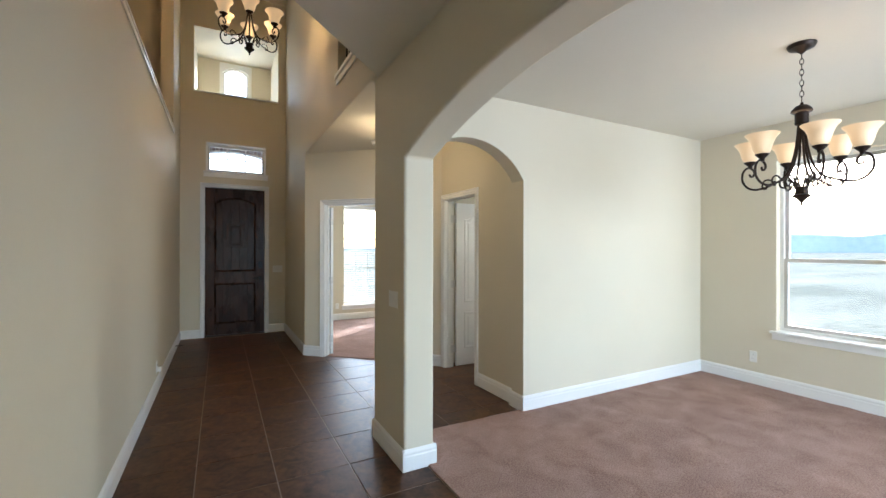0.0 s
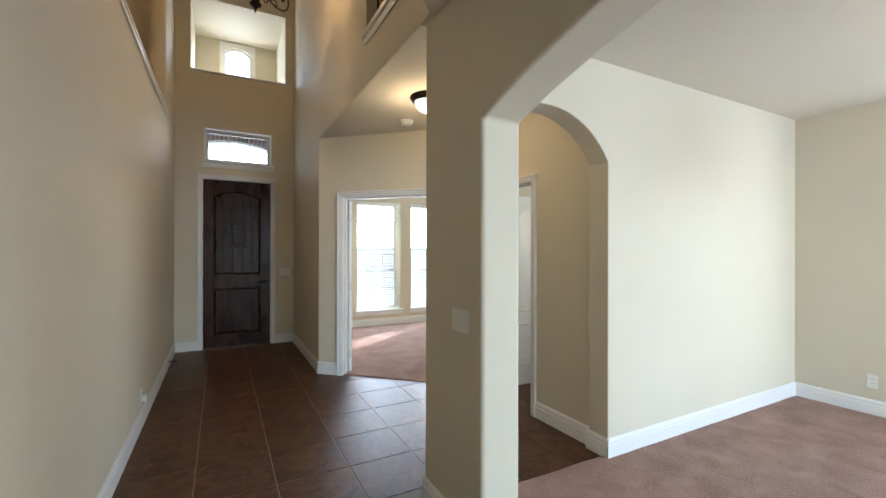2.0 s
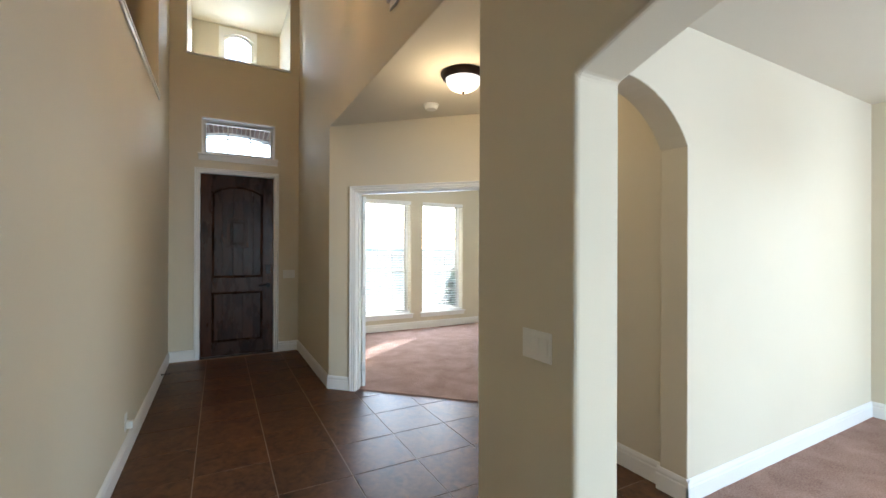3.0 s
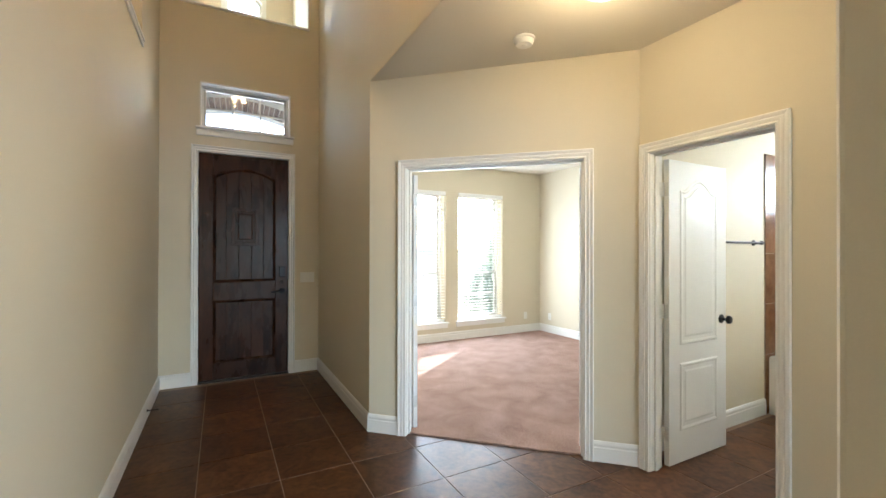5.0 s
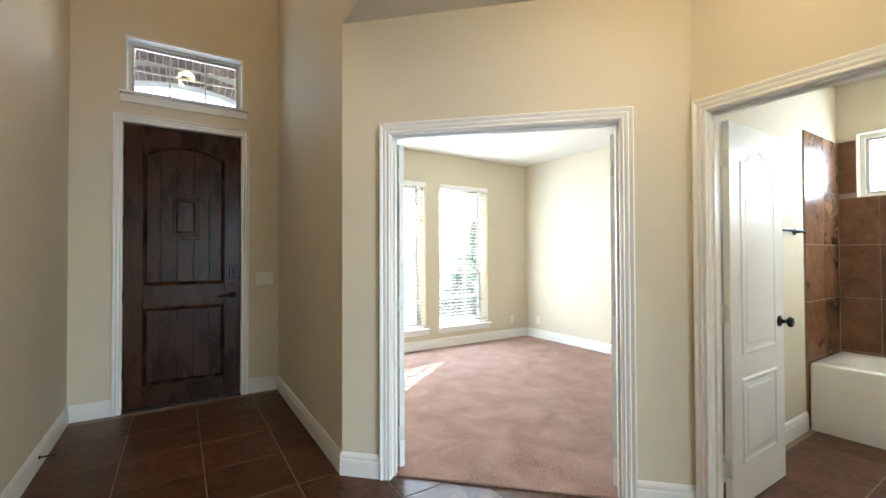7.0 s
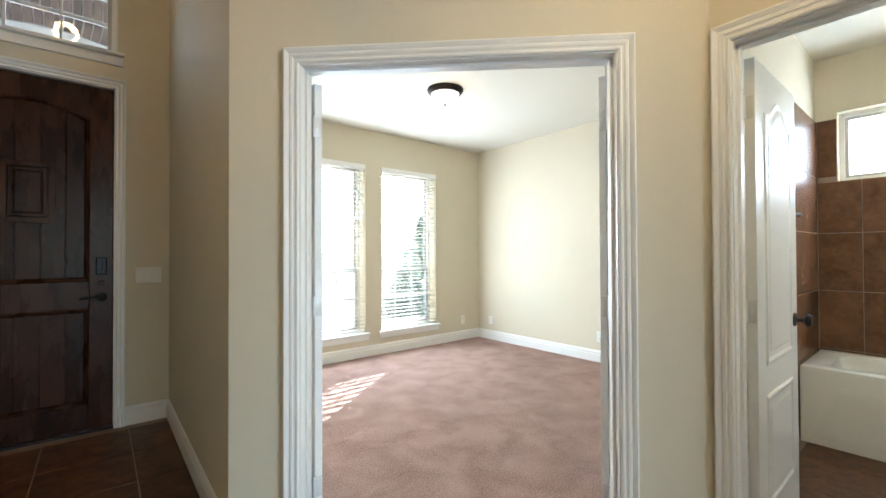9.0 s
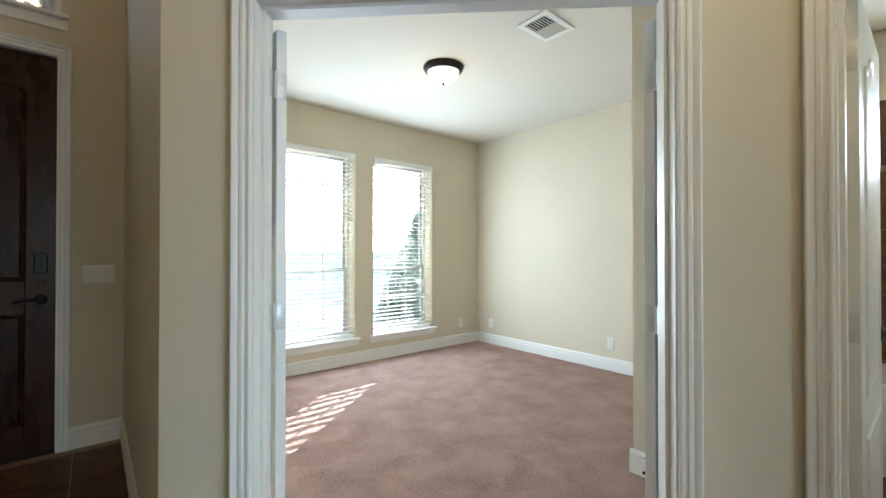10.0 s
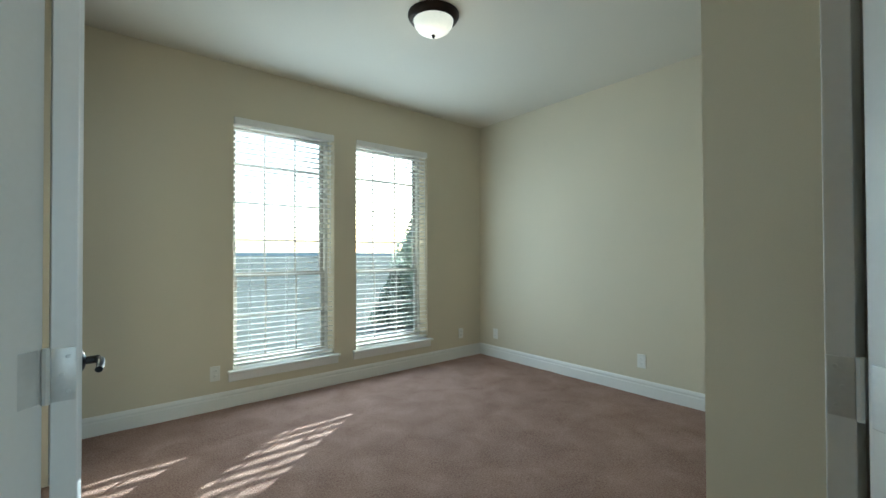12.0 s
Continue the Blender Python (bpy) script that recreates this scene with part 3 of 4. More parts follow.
box(bm, (sx0 + 0.04, -0.004, sz0 + 0.04), (sx1 - 0.04, 0.018, sz1 - 0.04), None, 0.004)
raised_panel(bm, [(sx0 + 0.06, sz0 + 0.06), (sx1 - 0.06, sz0 + 0.06), (sx1 - 0.06, sz1 - 0.06), (sx0 + 0.06, sz1 - 0.06)], -0.004, -1, ((0, 0), (0.006, 0.005), (0.014, 0.001), (0.02, 0.001)))
part("viewing_hatch", bm, WALNUT, fl, "small hinged viewing hatch of dark wood")
bm = bmesh.new()
lathe(bm, [(0, 0), (0.012, 0), (0.008, 0.012), (0.012, 0.02), (0, 0.026)], 12, pose(sx0 + 0.055, -0.003, 1.69, 90))
part("hatch_knob", bm, BLACK, fl, "black hatch knob", True)
bm = bmesh.new()
box(bm, (W - 0.098, -0.022, 1.09), (W - 0.035, 0.001, 1.215), None, 0.008)
lock = part("keypad_lock", bm, BLACK, fl, "black electronic deadbolt")
bm = bmesh.new()
box(bm, (W - 0.070, -0.036, 1.12), (W - 0.060, -0.02, 1.185), None, 0.003)
part("thumb_turn", bm, BRONZE, lock, "dark metal thumb turn")
bm = bmesh.new()
lathe(bm, [(0, 0), (0.02, 0), (0.018, 0.006), (0, 0.008)], 16, pose(W - 0.066, 0.0, 1.03, 90))
part("cylinder", bm, BRONZE, fl, "round dark metal cylinder")
bm = bmesh.new()
lathe(bm, [(0, 0), (0.033, 0), (0.033, 0.007), (0.02, 0.012), (0.011, 0.016), (0.011, 0.05), (0, 0.052)], 20, pose(W - 0.066, 0.0, 0.93, 90))
tube(bm, [(W - 0.066, -0.045, 0.93), (W - 0.11, -0.05, 0.934), (W - 0.16, -0.047, 0.926), (W - 0.185, -0.042, 0.92)], 0.009)
part("lever", bm, BLACK, fl, "dark bronze lever handle", True)
for z in (0.3, 0.95, 1.6, 2.2):
    bm = bmesh.new()
    tube(bm, [(-0.003, -0.004, z - 0.05), (-0.003, -0.004, z + 0.05)], 0.008)
    part("hinge", bm, BLACK, fl, "black hinge barrel")

# ---- windows ----


def glass_pane(parent, lo, hi):
    bm = bmesh.new()
    box(bm, lo, hi)
    g = part("pane", bm, GLASS, parent)
    g.visible_shadow = False
    return g


def sash(parent, u0, u1, z0, z1, y, cols, rows, w=0.032, mat=None, bars=True):
    bm = bmesh.new()
    for lo, hi in (((u0, y, z0), (u0 + w, y + 0.03, z1)), ((u1 - w, y, z0), (u1, y + 0.03, z1)), ((u0 + w, y, z0), (u1 - w, y + 0.03, z0 + w)), ((u0 + w, y, z1 - w), (u1 - w, y + 0.03, z1))):
        box(bm, lo, hi)
    s = part("sash", bm, mat or ALU, parent)
    glass_pane(s, (u0 + w, y + 0.012, z0 + w), (u1 - w, y + 0.016, z1 - w))
    for k in range(1, cols):
        u = u0 + (u1 - u0) * k / cols
        bm = bmesh.new()
        box(bm, (u - 0.007, y + 0.007, z0 + w), (u + 0.007, y + 0.022, z1 - w))
        part("glazing_bar", bm, mat or ALU, s)
    for k in range(1, rows):
        z = z0 + (z1 - z0) * k / rows
        bm = bmesh.new()
        box(bm, (u0 + w, y + 0.008, z - 0.007), (u1 - w, y + 0.021, z + 0.007))
        part("glazing_bar", bm, mat or ALU, s)


def window(name, label, m, u0, u1, z0, z1, thick, grid=(1, 1, 1), sill=0.05, mid=None, mat=None):
    w = thing(name, label, "window", m, kind="structure")
    bm = bmesh.new()
    y0, y1, f = thick - 0.07, thick + 0.01, 0.03
    for lo, hi in (((u0, y0, z0), (u0 + f, y1, z1)), ((u1 - f, y0, z0), (u1, y1, z1)), ((u0 + f, y0, z0), (u1 - f, y1, z0 + f)), ((u0 + f, y0, z1 - f), (u1 - f, y1, z1))):
        box(bm, lo, hi)
    part("window_frame", bm, mat or VINYL, w)
    bm = bmesh.new()
    if sill:
        box(bm, (u0 - 0.042, -sill, z0 - 0.022), (u1 + 0.042, 0.0, z0 + 0.001), None, 0.006)
        box(bm, (u0, -0.001, z0 - 0.001), (u1, y0, z0 + 0.002))
        box(bm, (u0 - 0.035, -0.016, z0 - 0.09), (u1 + 0.035, -0.0005, z0 - 0.023), None, 0.004)
        part("window_sill", bm, TRIM, w, "white painted wooden sill")
    else:
        bm.free()
    c, r1, r2 = grid
    if mid:
        sash(w, u0 + f, u1 - f, mid - 0.02, z1 - f, thick - 0.035, c, r1, mat=mat)
        sash(w, u0 + f, u1 - f, z0 + f, mid + 0.02, thick - 0.066, c, r2, mat=mat)
    else:
        sash(w, u0 + f, u1 - f, z0 + f, z1 - f, thick - 0.05, c, r1, 0.022, mat)
    return w


window("window_1", "white framed sash window of the dining room", F_DINW, *DW, 0.15, (1, 1, 1), 0.06, 1.335)
window("window_2", "three-light transom window over the front door", F_FRONT, TR[0], TR[1], TR[2], TR[3], 0.16, (3, 2, 1), 0.05)
for W_ in (W1, W2):
    window("window_3", "tall white sash window with grilles", F_OFFN, *W_, 0.22, (3, 4, 2), 0.055, 1.05)
window("window_4", "high white bathroom window", F_BATHE, 0.13, 1.15, 1.79, 2.315, 0.16, (1, 1, 1), 0)
nw = thing("window_5", "small arched window at the back of the niche", "window", Matrix.Identity(4), kind="structure")
bm = bmesh.new()
outer, inner = [(NW0, 4.02), *ap, (NW1, 4.02)], [(x * 0.86 + 0.64 * 0.14, z - 0.03 * (z > 4.1)) for x, z in [(NW0, 4.02), *ap, (NW1, 4.02)]]
lo_o, lo_i = [bm.verts.new((x, ny1 + 0.02, z)) for x, z in outer], [bm.verts.new((x, ny1 + 0.02, z)) for x, z in inner]
for k in range(len(outer) - 1):
    bm.faces.new((lo_o[k], lo_o[k + 1], lo_i[k + 1], lo_i[k]))
out = bmesh.ops.extrude_face_region(bm, geom=bm.faces[:])
bmesh.ops.translate(bm, vec=(0, 0.05, 0), verts=[g for g in out["geom"] if isinstance(g, bmesh.types.BMVert)])
part("window_frame", bm, VINYL, nw)
bm = bmesh.new()
prism(bm, inner, ny1 + 0.05, ny1 + 0.054, lambda p, q, d: Vector((p, d, q)))
part("pane", bm, GLASS, nw).visible_shadow = False
bm = bmesh.new()
box(bm, (x0 - 0.01, YF - 0.03, 3.995), (x1 + 0.01, YF - 0.001, 4.02), None, 0.005)
box(bm, (x0 + 0.001, YF - 0.001, 4.0205), (x1 - 0.001, ny0, 4.025))
setting("trim_niche_sill", bm, TRIM, "white painted sill of the high niche", "trim")
bm = bmesh.new()
prism(bm, [(NW0 - 0.06, 4.0), (NW0, 4.0), *ap, (NW1, 4.0), (NW1 + 0.06, 4.0), (NW1 + 0.06, 5.03), (NW0 - 0.06, 5.03)], ny1 - 0.02, ny1 - 0.0005, lambda p, q, d: Vector((p, d, q)))
part("casing", bm, TRIM, nw, "white painted square casing")
# pale casing round the transom
bm = bmesh.new()
for lo, hi in (((TR[0] - 0.0, -0.004, TR[3] - 0.012), (TR[1], 0.09, TR[3] + 0.004)), ((TR[0] - 0.004, -0.004, TR[2]), (TR[0] + 0.01, 0.09, TR[3] - 0.012)), ((TR[1] - 0.01, -0.004, TR[2]), (TR[1] + 0.004, 0.09, TR[3] - 0.012))):
    box(bm, lo, hi, F_FRONT)
setting("trim_transom", bm, TRIM, "white painted edge of the transom reveal", "trim")


def blind(m, u0, u1, z0, z1):
    """A lowered white slat blind with open slats."""
    b = thing("window_blind", "lowered white slat blind with its slats open", "blind", m, "blinds of the tall windows")
    bm = bmesh.new()
    box(bm, (u0 + 0.005, -0.012, z1 - 0.062), (u1 - 0.005, 0.05, z1 - 0.002), None, 0.004)
    part("valance", bm, SLAT, b, "white valance")
    bm = bmesh.new()
    box(bm, (u0 + 0.012, 0.005, z0 + 0.02), (u1 - 0.012, 0.055, z0 + 0.04), None, 0.004)
    part("bottom_rail", bm, SLAT, b)
    bm = bmesh.new()
    n = 5
    for k in range(n):
        a0, a1 = -0.025 + 0.05 * k / n, -0.025 + 0.05 * (k + 1) / n
        h0, h1 = 0.003 - 4.5 * a0 * a0, 0.003 - 4.5 * a1 * a1
        v = [bm.verts.new(p) for p in ((u0 + 0.012, a0, h0), (u1 - 0.012, a0, h0), (u1 - 0.012, a1, h1), (u0 + 0.012, a1, h1))]
        bm.faces.new(v)
        v = [bm.verts.new((p.co.x, p.co.y, p.co.z - 0.003)) for p in v]
        bm.faces.new(v[::-1])
    me = finish("slat", bm, SLAT)
    z, pitch = z0 + 0.075, 0.0455
    while z < z1 - 0.075:
        piece("slat", me, b, pose(0, 0.03, z, -4 + random.uniform(-1.2, 1.2), random.uniform(-0.12, 0.12), 0))
        z += pitch
    for u in (u0 + 0.13, (u0 + u1) / 2, u1 - 0.13):
        bm = bmesh.new()
        for y in (0.004, 0.056):
            tube(bm, [(u, y, z0 + 0.04), (u, y, z1 - 0.06)], 0.0012, 5)
        part("ladder_cord", bm, SLAT, b)
    bm = bmesh.new()
    tube(bm, [(u1 - 0.05, -0.014, z1 - 0.06), (u1 - 0.048, -0.016, z1 - 0.5), (u1 - 0.05, -0.015, 1.04)], 0.004, 6)
    part("wand", bm, SLAT, b, "clear tilting wand")
    return b


for W_ in (W1, W2):
    blind(F_OFFN, *W_)

# ---- lamps ----


def scroll(r0, z0, size, turns, start, hand=1, n=26):
    """Points of a spiral in the (r, z) plane that starts at (r0, z0)."""
    pts = []
    for k in range(n + 1):
        s = k / n
        a = start + hand * turns * 2 * math.pi * s
        rad = size * (1 - 0.72 * s)
        pts.append((rad * math.cos(a), rad * math.sin(a)))
    dx, dz = r0 - pts[0][0], z0 - pts[0][1]
    return [(p + dx, q + dz) for p, q in pts]


def bez(p0, p1, p2, p3, n=14):
    return [tuple((1 - s) ** 3 * a + 3 * s * (1 - s) ** 2 * b + 3 * s * s * (1 - s) * c + s ** 3 * d for a, b, c, d in zip(p0, p1, p2, p3)) for s in [k / n for k in range(n + 1)]]


def chandelier(label, m, drop, turn):
    """Six bell shades on scrolled bronze arms; local z = 0 is the tip of the finial, drop the height of the ceiling over it."""
    c = thing("chandelier", label, "chandelier", m)
    bm = bmesh.new()
    lathe(bm, [(0, drop - 0.055), (0.015, drop - 0.05), (0.03, drop - 0.035), (0.066, drop - 0.022), (0.075, drop - 0.006), (0.075, drop), (0, drop)], 28)
    part("canopy", bm, BRONZE, c, "", True)
    bm = bmesh.new()
    z, k = 0.66, 0
    while z < drop - 0.05:
        ring = [(0.010 * math.cos(a), 0, z + 0.017 + 0.021 * math.sin(a)) for a in [i * math.pi / 6 for i in range(13)]]
        tube(bm, [Matrix.Rotation(radians(90 * (k % 2) + 20), 3, "Z") @ Vector(p) for p in ring], 0.0026, 6)
        z += 0.034
        k += 1
    part("chain", bm, BRONZE, c, "bronze link chain", True)
    bm = bmesh.new()
    lathe(bm, [(0, 0.66), (0.008, 0.655), (0.01, 0.64), (0.03, 0.635), (0.05, 0.615), (0.056, 0.598), (0.05, 0.592), (0.036, 0.588), (0.036, 0.52), (0.03, 0.515), (0, 0.51)], 24)
    part("column_cap", bm, BRONZE, c, "", True)
    bm = bmesh.new()
    lathe(bm, [(0, 0), (0.006, 0.002), (0.009, 0.01), (0.005, 0.02), (0.012, 0.028), (0.026, 0.045), (0.046, 0.06), (0.05, 0.068), (0.036, 0.075), (0.032, 0.11), (0.042, 0.118), (0.03, 0.126), (0, 0.13)], 24)
    part("finial", bm, BRONZE, c, "turned bronze finial", True)
    for k in range(6):
        rot = Matrix.Rotation(radians(60 * k + turn), 4, "Z")
        bm = bmesh.new()
        put = lambda pts: [rot @ Vector((r * 0.75, 0, z)) for r, z in pts]
        tube(bm, put(bez((0.022, 0.53), (0.03, 0.34), (0.07, 0.20), (0.17, 0.165))), 0.007)
        tube(bm, put(bez((0.17, 0.165), (0.24, 0.14), (0.37, 0.09), (0.425, 0.19)) + bez((0.425, 0.19), (0.45, 0.27), (0.38, 0.31), (0.345, 0.265)) + scroll(0.345, 0.265, 0.03, 0.7, radians(120), 1, 12)), 0.007)
        tube(bm, put(bez((0.035, 0.10), (0.07, 0.20), (0.11, 0.21), (0.145, 0.17)) + scroll(0.145, 0.17, 0.032, 0.95, radians(40), -1, 16)), 0.006)
        tube(bm, put(bez((0.19, 0.165), (0.235, 0.21), (0.28, 0.185), (0.275, 0.145)) + scroll(0.275, 0.145, 0.022, 0.8, 0.0, -1, 12)), 0.005)
        part("arm", bm, BRONZE, c, "", True)
        at = rot @ pose(0.275, 0, 0.285) @ Matrix.Diagonal((0.9, 0.9, 0.9, 1))
        bm = bmesh.new()
        lathe(bm, [(0, -0.012), (0.014, -0.008), (0.016, 0.01), (0.036, 0.03), (0.042, 0.04), (0.03, 0.044), (0, 0.044)], 20, at)
        part("cup", bm, BRONZE, c, "", True)
        bm = bmesh.new()
        prof = [(0.030, 0.042), (0.046, 0.055), (0.056, 0.085), (0.064, 0.12), (0.078, 0.15), (0.098, 0.172), (0.101, 0.178)]
        lathe(bm, prof + [(r - 0.004, z + 0.001) for r, z in reversed(prof)], 28, at)
        part("shade", bm, SHADE, c, "lit amber alabaster glass bell shade", True)
    return c


chandelier("bronze six-arm chandelier with lit glass shades in the dining room", pose(3.62, 2.68, 1.722), H - 1.722, 38)
chandelier("bronze six-arm chandelier with lit glass shades in the foyer", pose(0.644, 6.281, 3.495), TALL - 3.495, 27)


def flush_lamp(m, r=0.165):
    f = thing("ceiling_lamp", "lit alabaster dome lamp with a dark bronze rim", "lamp", m, "flush ceiling lamps")
    bm = bmesh.new()
    lathe(bm, [(0, 0), (r, 0), (r, -0.012), (r - 0.012, -0.03), (r - 0.03, -0.042), (r - 0.034, -0.036), (0, -0.034)], 40, Matrix.Diagonal((1, 1, 1.14, 1)))
    part("rim", bm, BRONZE, f, "dark bronze pan", True)
    bm = bmesh.new()
    lathe(bm, [(r - 0.036, -0.036), (r - 0.042, -0.060), (r - 0.062, -0.085), (r - 0.095, -0.104), (0.03, -0.114), (0, -0.116)], 40, Matrix.Diagonal((1, 1, 1.14, 1)))
    part("shade", bm, DOME, f, "lit white alabaster glass dome", True)
    bm = bmesh.new()
    lathe(bm, [(0, -0.136), (0.006, -0.132), (0.010, -0.124), (0.013, -0.115), (0, -0.114)], 16, Matrix.Diagonal((1, 1, 1.14, 1)))
    part("finial", bm, BRONZE, f, "", True)
    return f


lamp = flush_lamp(pose(3.43, 8.33, H + 0.02))
copy_thing(lamp, pose(1.95, 5.53, H))

# ---- small fixtures ----
sd = thing("smoke_detector", "round white smoke detector on the ceiling", "smoke detector", pose(2.032, 6.222, H))
bm = bmesh.new()
lathe(bm, [(0, 0), (0.068, 0), (0.068, -0.012), (0.060, -0.015), (0.056, -0.034), (0.048, -0.044), (0, -0.046)], 32)
part("body", bm, PLASTIC, sd, "", True)
bm = bmesh.new()
lathe(bm, [(0.02, -0.0455), (0.018, -0.049), (0, -0.05)], 20)
part("button", bm, PLASTIC, sd, "", True)

vent = thing("ceiling_vent", "white louvred square ceiling air vent", "vent", pose(3.556, 7.409, H + 0.02))
bm = bmesh.new()
for lo, hi in (((-0.16, -0.12, -0.012), (-0.125, 0.12, 0)), ((0.125, -0.12, -0.012), (0.16, 0.12, 0)), ((-0.125, -0.12, -0.012), (0.125, -0.085, 0)), ((-0.125, 0.085, -0.012), (0.125, 0.12, 0))):
    box(bm, lo, hi, None, 0.003)
part("frame", bm, PLASTIC, vent)
bm = bmesh.new()
box(bm, (-0.125, -0.085, -0.002), (0.125, 0.085, -0.0005))
part("shade_backing", bm, DARKGAP, vent)
for k in range(8):
    bm = bmesh.new()
    box(bm, (-0.125, -0.009, -0.0012), (0.0, 0.009, 0.0012), pose(0, -0.074 + 0.021 * k, -0.006, 32))
    part("slat", bm, PLASTIC, vent)
    bm = bmesh.new()
    box(bm, (0.002, -0.009, -0.0012), (0.125, 0.009, 0.0012), pose(0, -0.074 + 0.021 * k, -0.006, -32))
    part("slat", bm, PLASTIC, vent)


def plate(name, label, category, m, w, h, kind, n=1):
    """A wall plate; the room lies towards local -y."""
    p = thing(name, label, category, m)
    bm = bmesh.new()
    box(bm, (-w / 2, -0.006, -h / 2), (w / 2, 0.0, h / 2), None, 0.003)
    part("cover_plate", bm, PLASTIC, p)
    for k in range(n):
        u = (k - (n - 1) / 2) * 0.046
        if kind == "switch":
            bm = bmesh.new()
            box(bm, (u - 0.016, -0.009, -0.033), (u + 0.016, -0.005, 0.033), pose(0, 0, 0, 3), 0.002)
            part("rocker", bm, PLASTIC, p)
        else:
            for z in (-0.02, 0.02):
                bm = bmesh.new()
                lathe(bm, [(0.017, 0.004), (0.017, 0.007), (0.015, 0.008), (0, 0.008)], 20, pose(u, 0, z, 90))
                s = part("socket", bm, PLASTIC, p)
                bm = bmesh.new()
                for du in (-0.006, 0.006):
                    box(bm, (u + du - 0.001, -0.0088, z - 0.002), (u + du + 0.001, -0.0078, z + 0.006))
                part("slots", bm, DARKGAP, s)
    return p


plate("light_switch", "white three-gang rocker switch plate on the column", "switch", pose(1.430, 4.12, 1.10, 0, 0, -90), 0.16, 0.112, "switch", 3)
plate("light_switch", "cream three-gang rocker switch plate beside the front door", "switch", pose(1.265, YF, 1.10), 0.16, 0.118, "switch", 3)
plate("power_outlet", "white duplex power outlet above the baseboard", "outlet", F_DINW @ pose(0.56, 0, 0.30), 0.072, 0.118, "outlet")
plate("power_outlet", "white duplex power outlet above the baseboard", "outlet", F_OFFN @ pose(2.473 - XR - T, 0, 0.293), 0.072, 0.118, "outlet")
plate("power_outlet", "white duplex power outlet above the baseboard", "outlet", F_OFFN @ pose(5.047 - XR - T, 0, 0.293), 0.072, 0.118, "outlet")
plate("power_outlet", "white duplex power outlet above the baseboard", "outlet", F_OFFE @ pose(YO - 9.635, 0, 0.285), 0.072, 0.118, "outlet")
plate("power_outlet", "white duplex power outlet above the baseboard", "outlet", F_OFFE @ pose(YO - 7.925, 0, 0.297), 0.072, 0.118, "outlet")
ol = plate("power_outlet", "white power outlet with a plugged-in white adapter", "outlet", F_LEFT @ pose(6.51 + 4, 0, 0.25), 0.072, 0.118, "outlet")
bm = bmesh.new()
box(bm, (-0.022, -0.045, -0.045), (0.022, -0.008, 0.005), None, 0.006)
part("adapter", bm, PLASTIC, ol, "white plug-in adapter")


def door_stop(m):
    d = thing("door_stop", "thin dark spring door stop on the baseboard", "door stop", m)
    bm = bmesh.new()
    lathe(bm, [(0, 0), (0.012, 0), (0.010, 0.006), (0.005, 0.01), (0.005, 0.07), (0.008, 0.072), (0.008, 0.082), (0, 0.084)], 12, pose(0, 0, 0, 90))
    part("spring", bm, BLACK, d, "", True)
    return d


door_stop(F_LEFT @ pose(8.4 + 4, -0.016, 0.075))
door_stop(pose(3.56, 6.73, 0.075, 0, 0, -90) @ pose(0, -0.016, 0))

# balcony rail
br = thing("balcony_railing", "black metal balusters on a white painted sill", "railing", pose(XR, 0, 0))
bm = bmesh.new()
box(bm, (-0.03, 4.55, 3.12), (T + 0.02, 5.57, 3.16), None, 0.006)
box(bm, (-0.014, 4.57, 3.06), (-0.001, 5.55, 3.119), None, 0.004)
part("sill", bm, TRIM, br, "white painted wooden sill")
bm = bmesh.new()
box(bm, (0.03, 4.58, 4.02), (0.09, 5.53, 4.07), None, 0.012)
part("handrail", bm, WALNUT, br, "dark wooden handrail")
bm = bmesh.new()
box(bm, (-0.008, -0.008, 3.16), (0.008, 0.008, 4.02))
bal = finish("baluster", bm, BLACK)
for k in range(8):
    piece("baluster", bal, br, pose(0.06, 4.65 + 0.112 * k, 0))

# ---- bathroom ----
tub = thing("bathtub", "white acrylic alcove bathtub with a curved apron", "bathtub", Matrix.Identity(4))
TX0, TX1, TY0, TY1, TZ = 4.58, 5.285, 4.58, 6.035, 0.503
bm = bmesh.new()


def ring(inx, z, r, n=6, iny=None):
    a, b, c, d = TX0 + inx, TX1 - inx, TY0 + (iny or inx), TY1 - (iny or inx)
    out = []
    for cx, cy, s in ((b - r, d - r, 0), (a + r, d - r, 90), (a + r, c + r, 180), (b - r, c + r, 270)):
        for k in range(n + 1):
            an = radians(s + 90 * k / n)
            out.append(bm.verts.new((cx + r * math.cos(an), cy + r * math.sin(an), z)))
    return out


rings = [ring(0.0, 0.0, 0.01), ring(0.0, TZ - 0.03, 0.01), ring(0.004, TZ - 0.008, 0.012), ring(0.014, TZ, 0.015), ring(0.075, TZ, 0.10, 6, 0.11), ring(0.09, TZ - 0.012, 0.12, 6, 0.13), ring(0.13, 0.16, 0.14, 6, 0.22), ring(0.18, 0.09, 0.14, 6, 0.30)]
for a, b in zip(rings, rings[1:]):
    for k in range(len(a)):
        bm.faces.new((a[k], a[(k + 1) % len(a)], b[(k + 1) % len(b)], b[k]))
bm.faces.new(rings[-1])
part("basin", bm, TUB, tub, "", True)
bm = bmesh.new()
ap_pts = [(TY0 + 0.05, 0.03), (TY1 - 0.05, 0.03), (TY1 - 0.05, 0.10), (TY1 - 0.14, 0.41), (TY0 + 0.14, 0.41), (TY0 + 0.05, 0.10)]
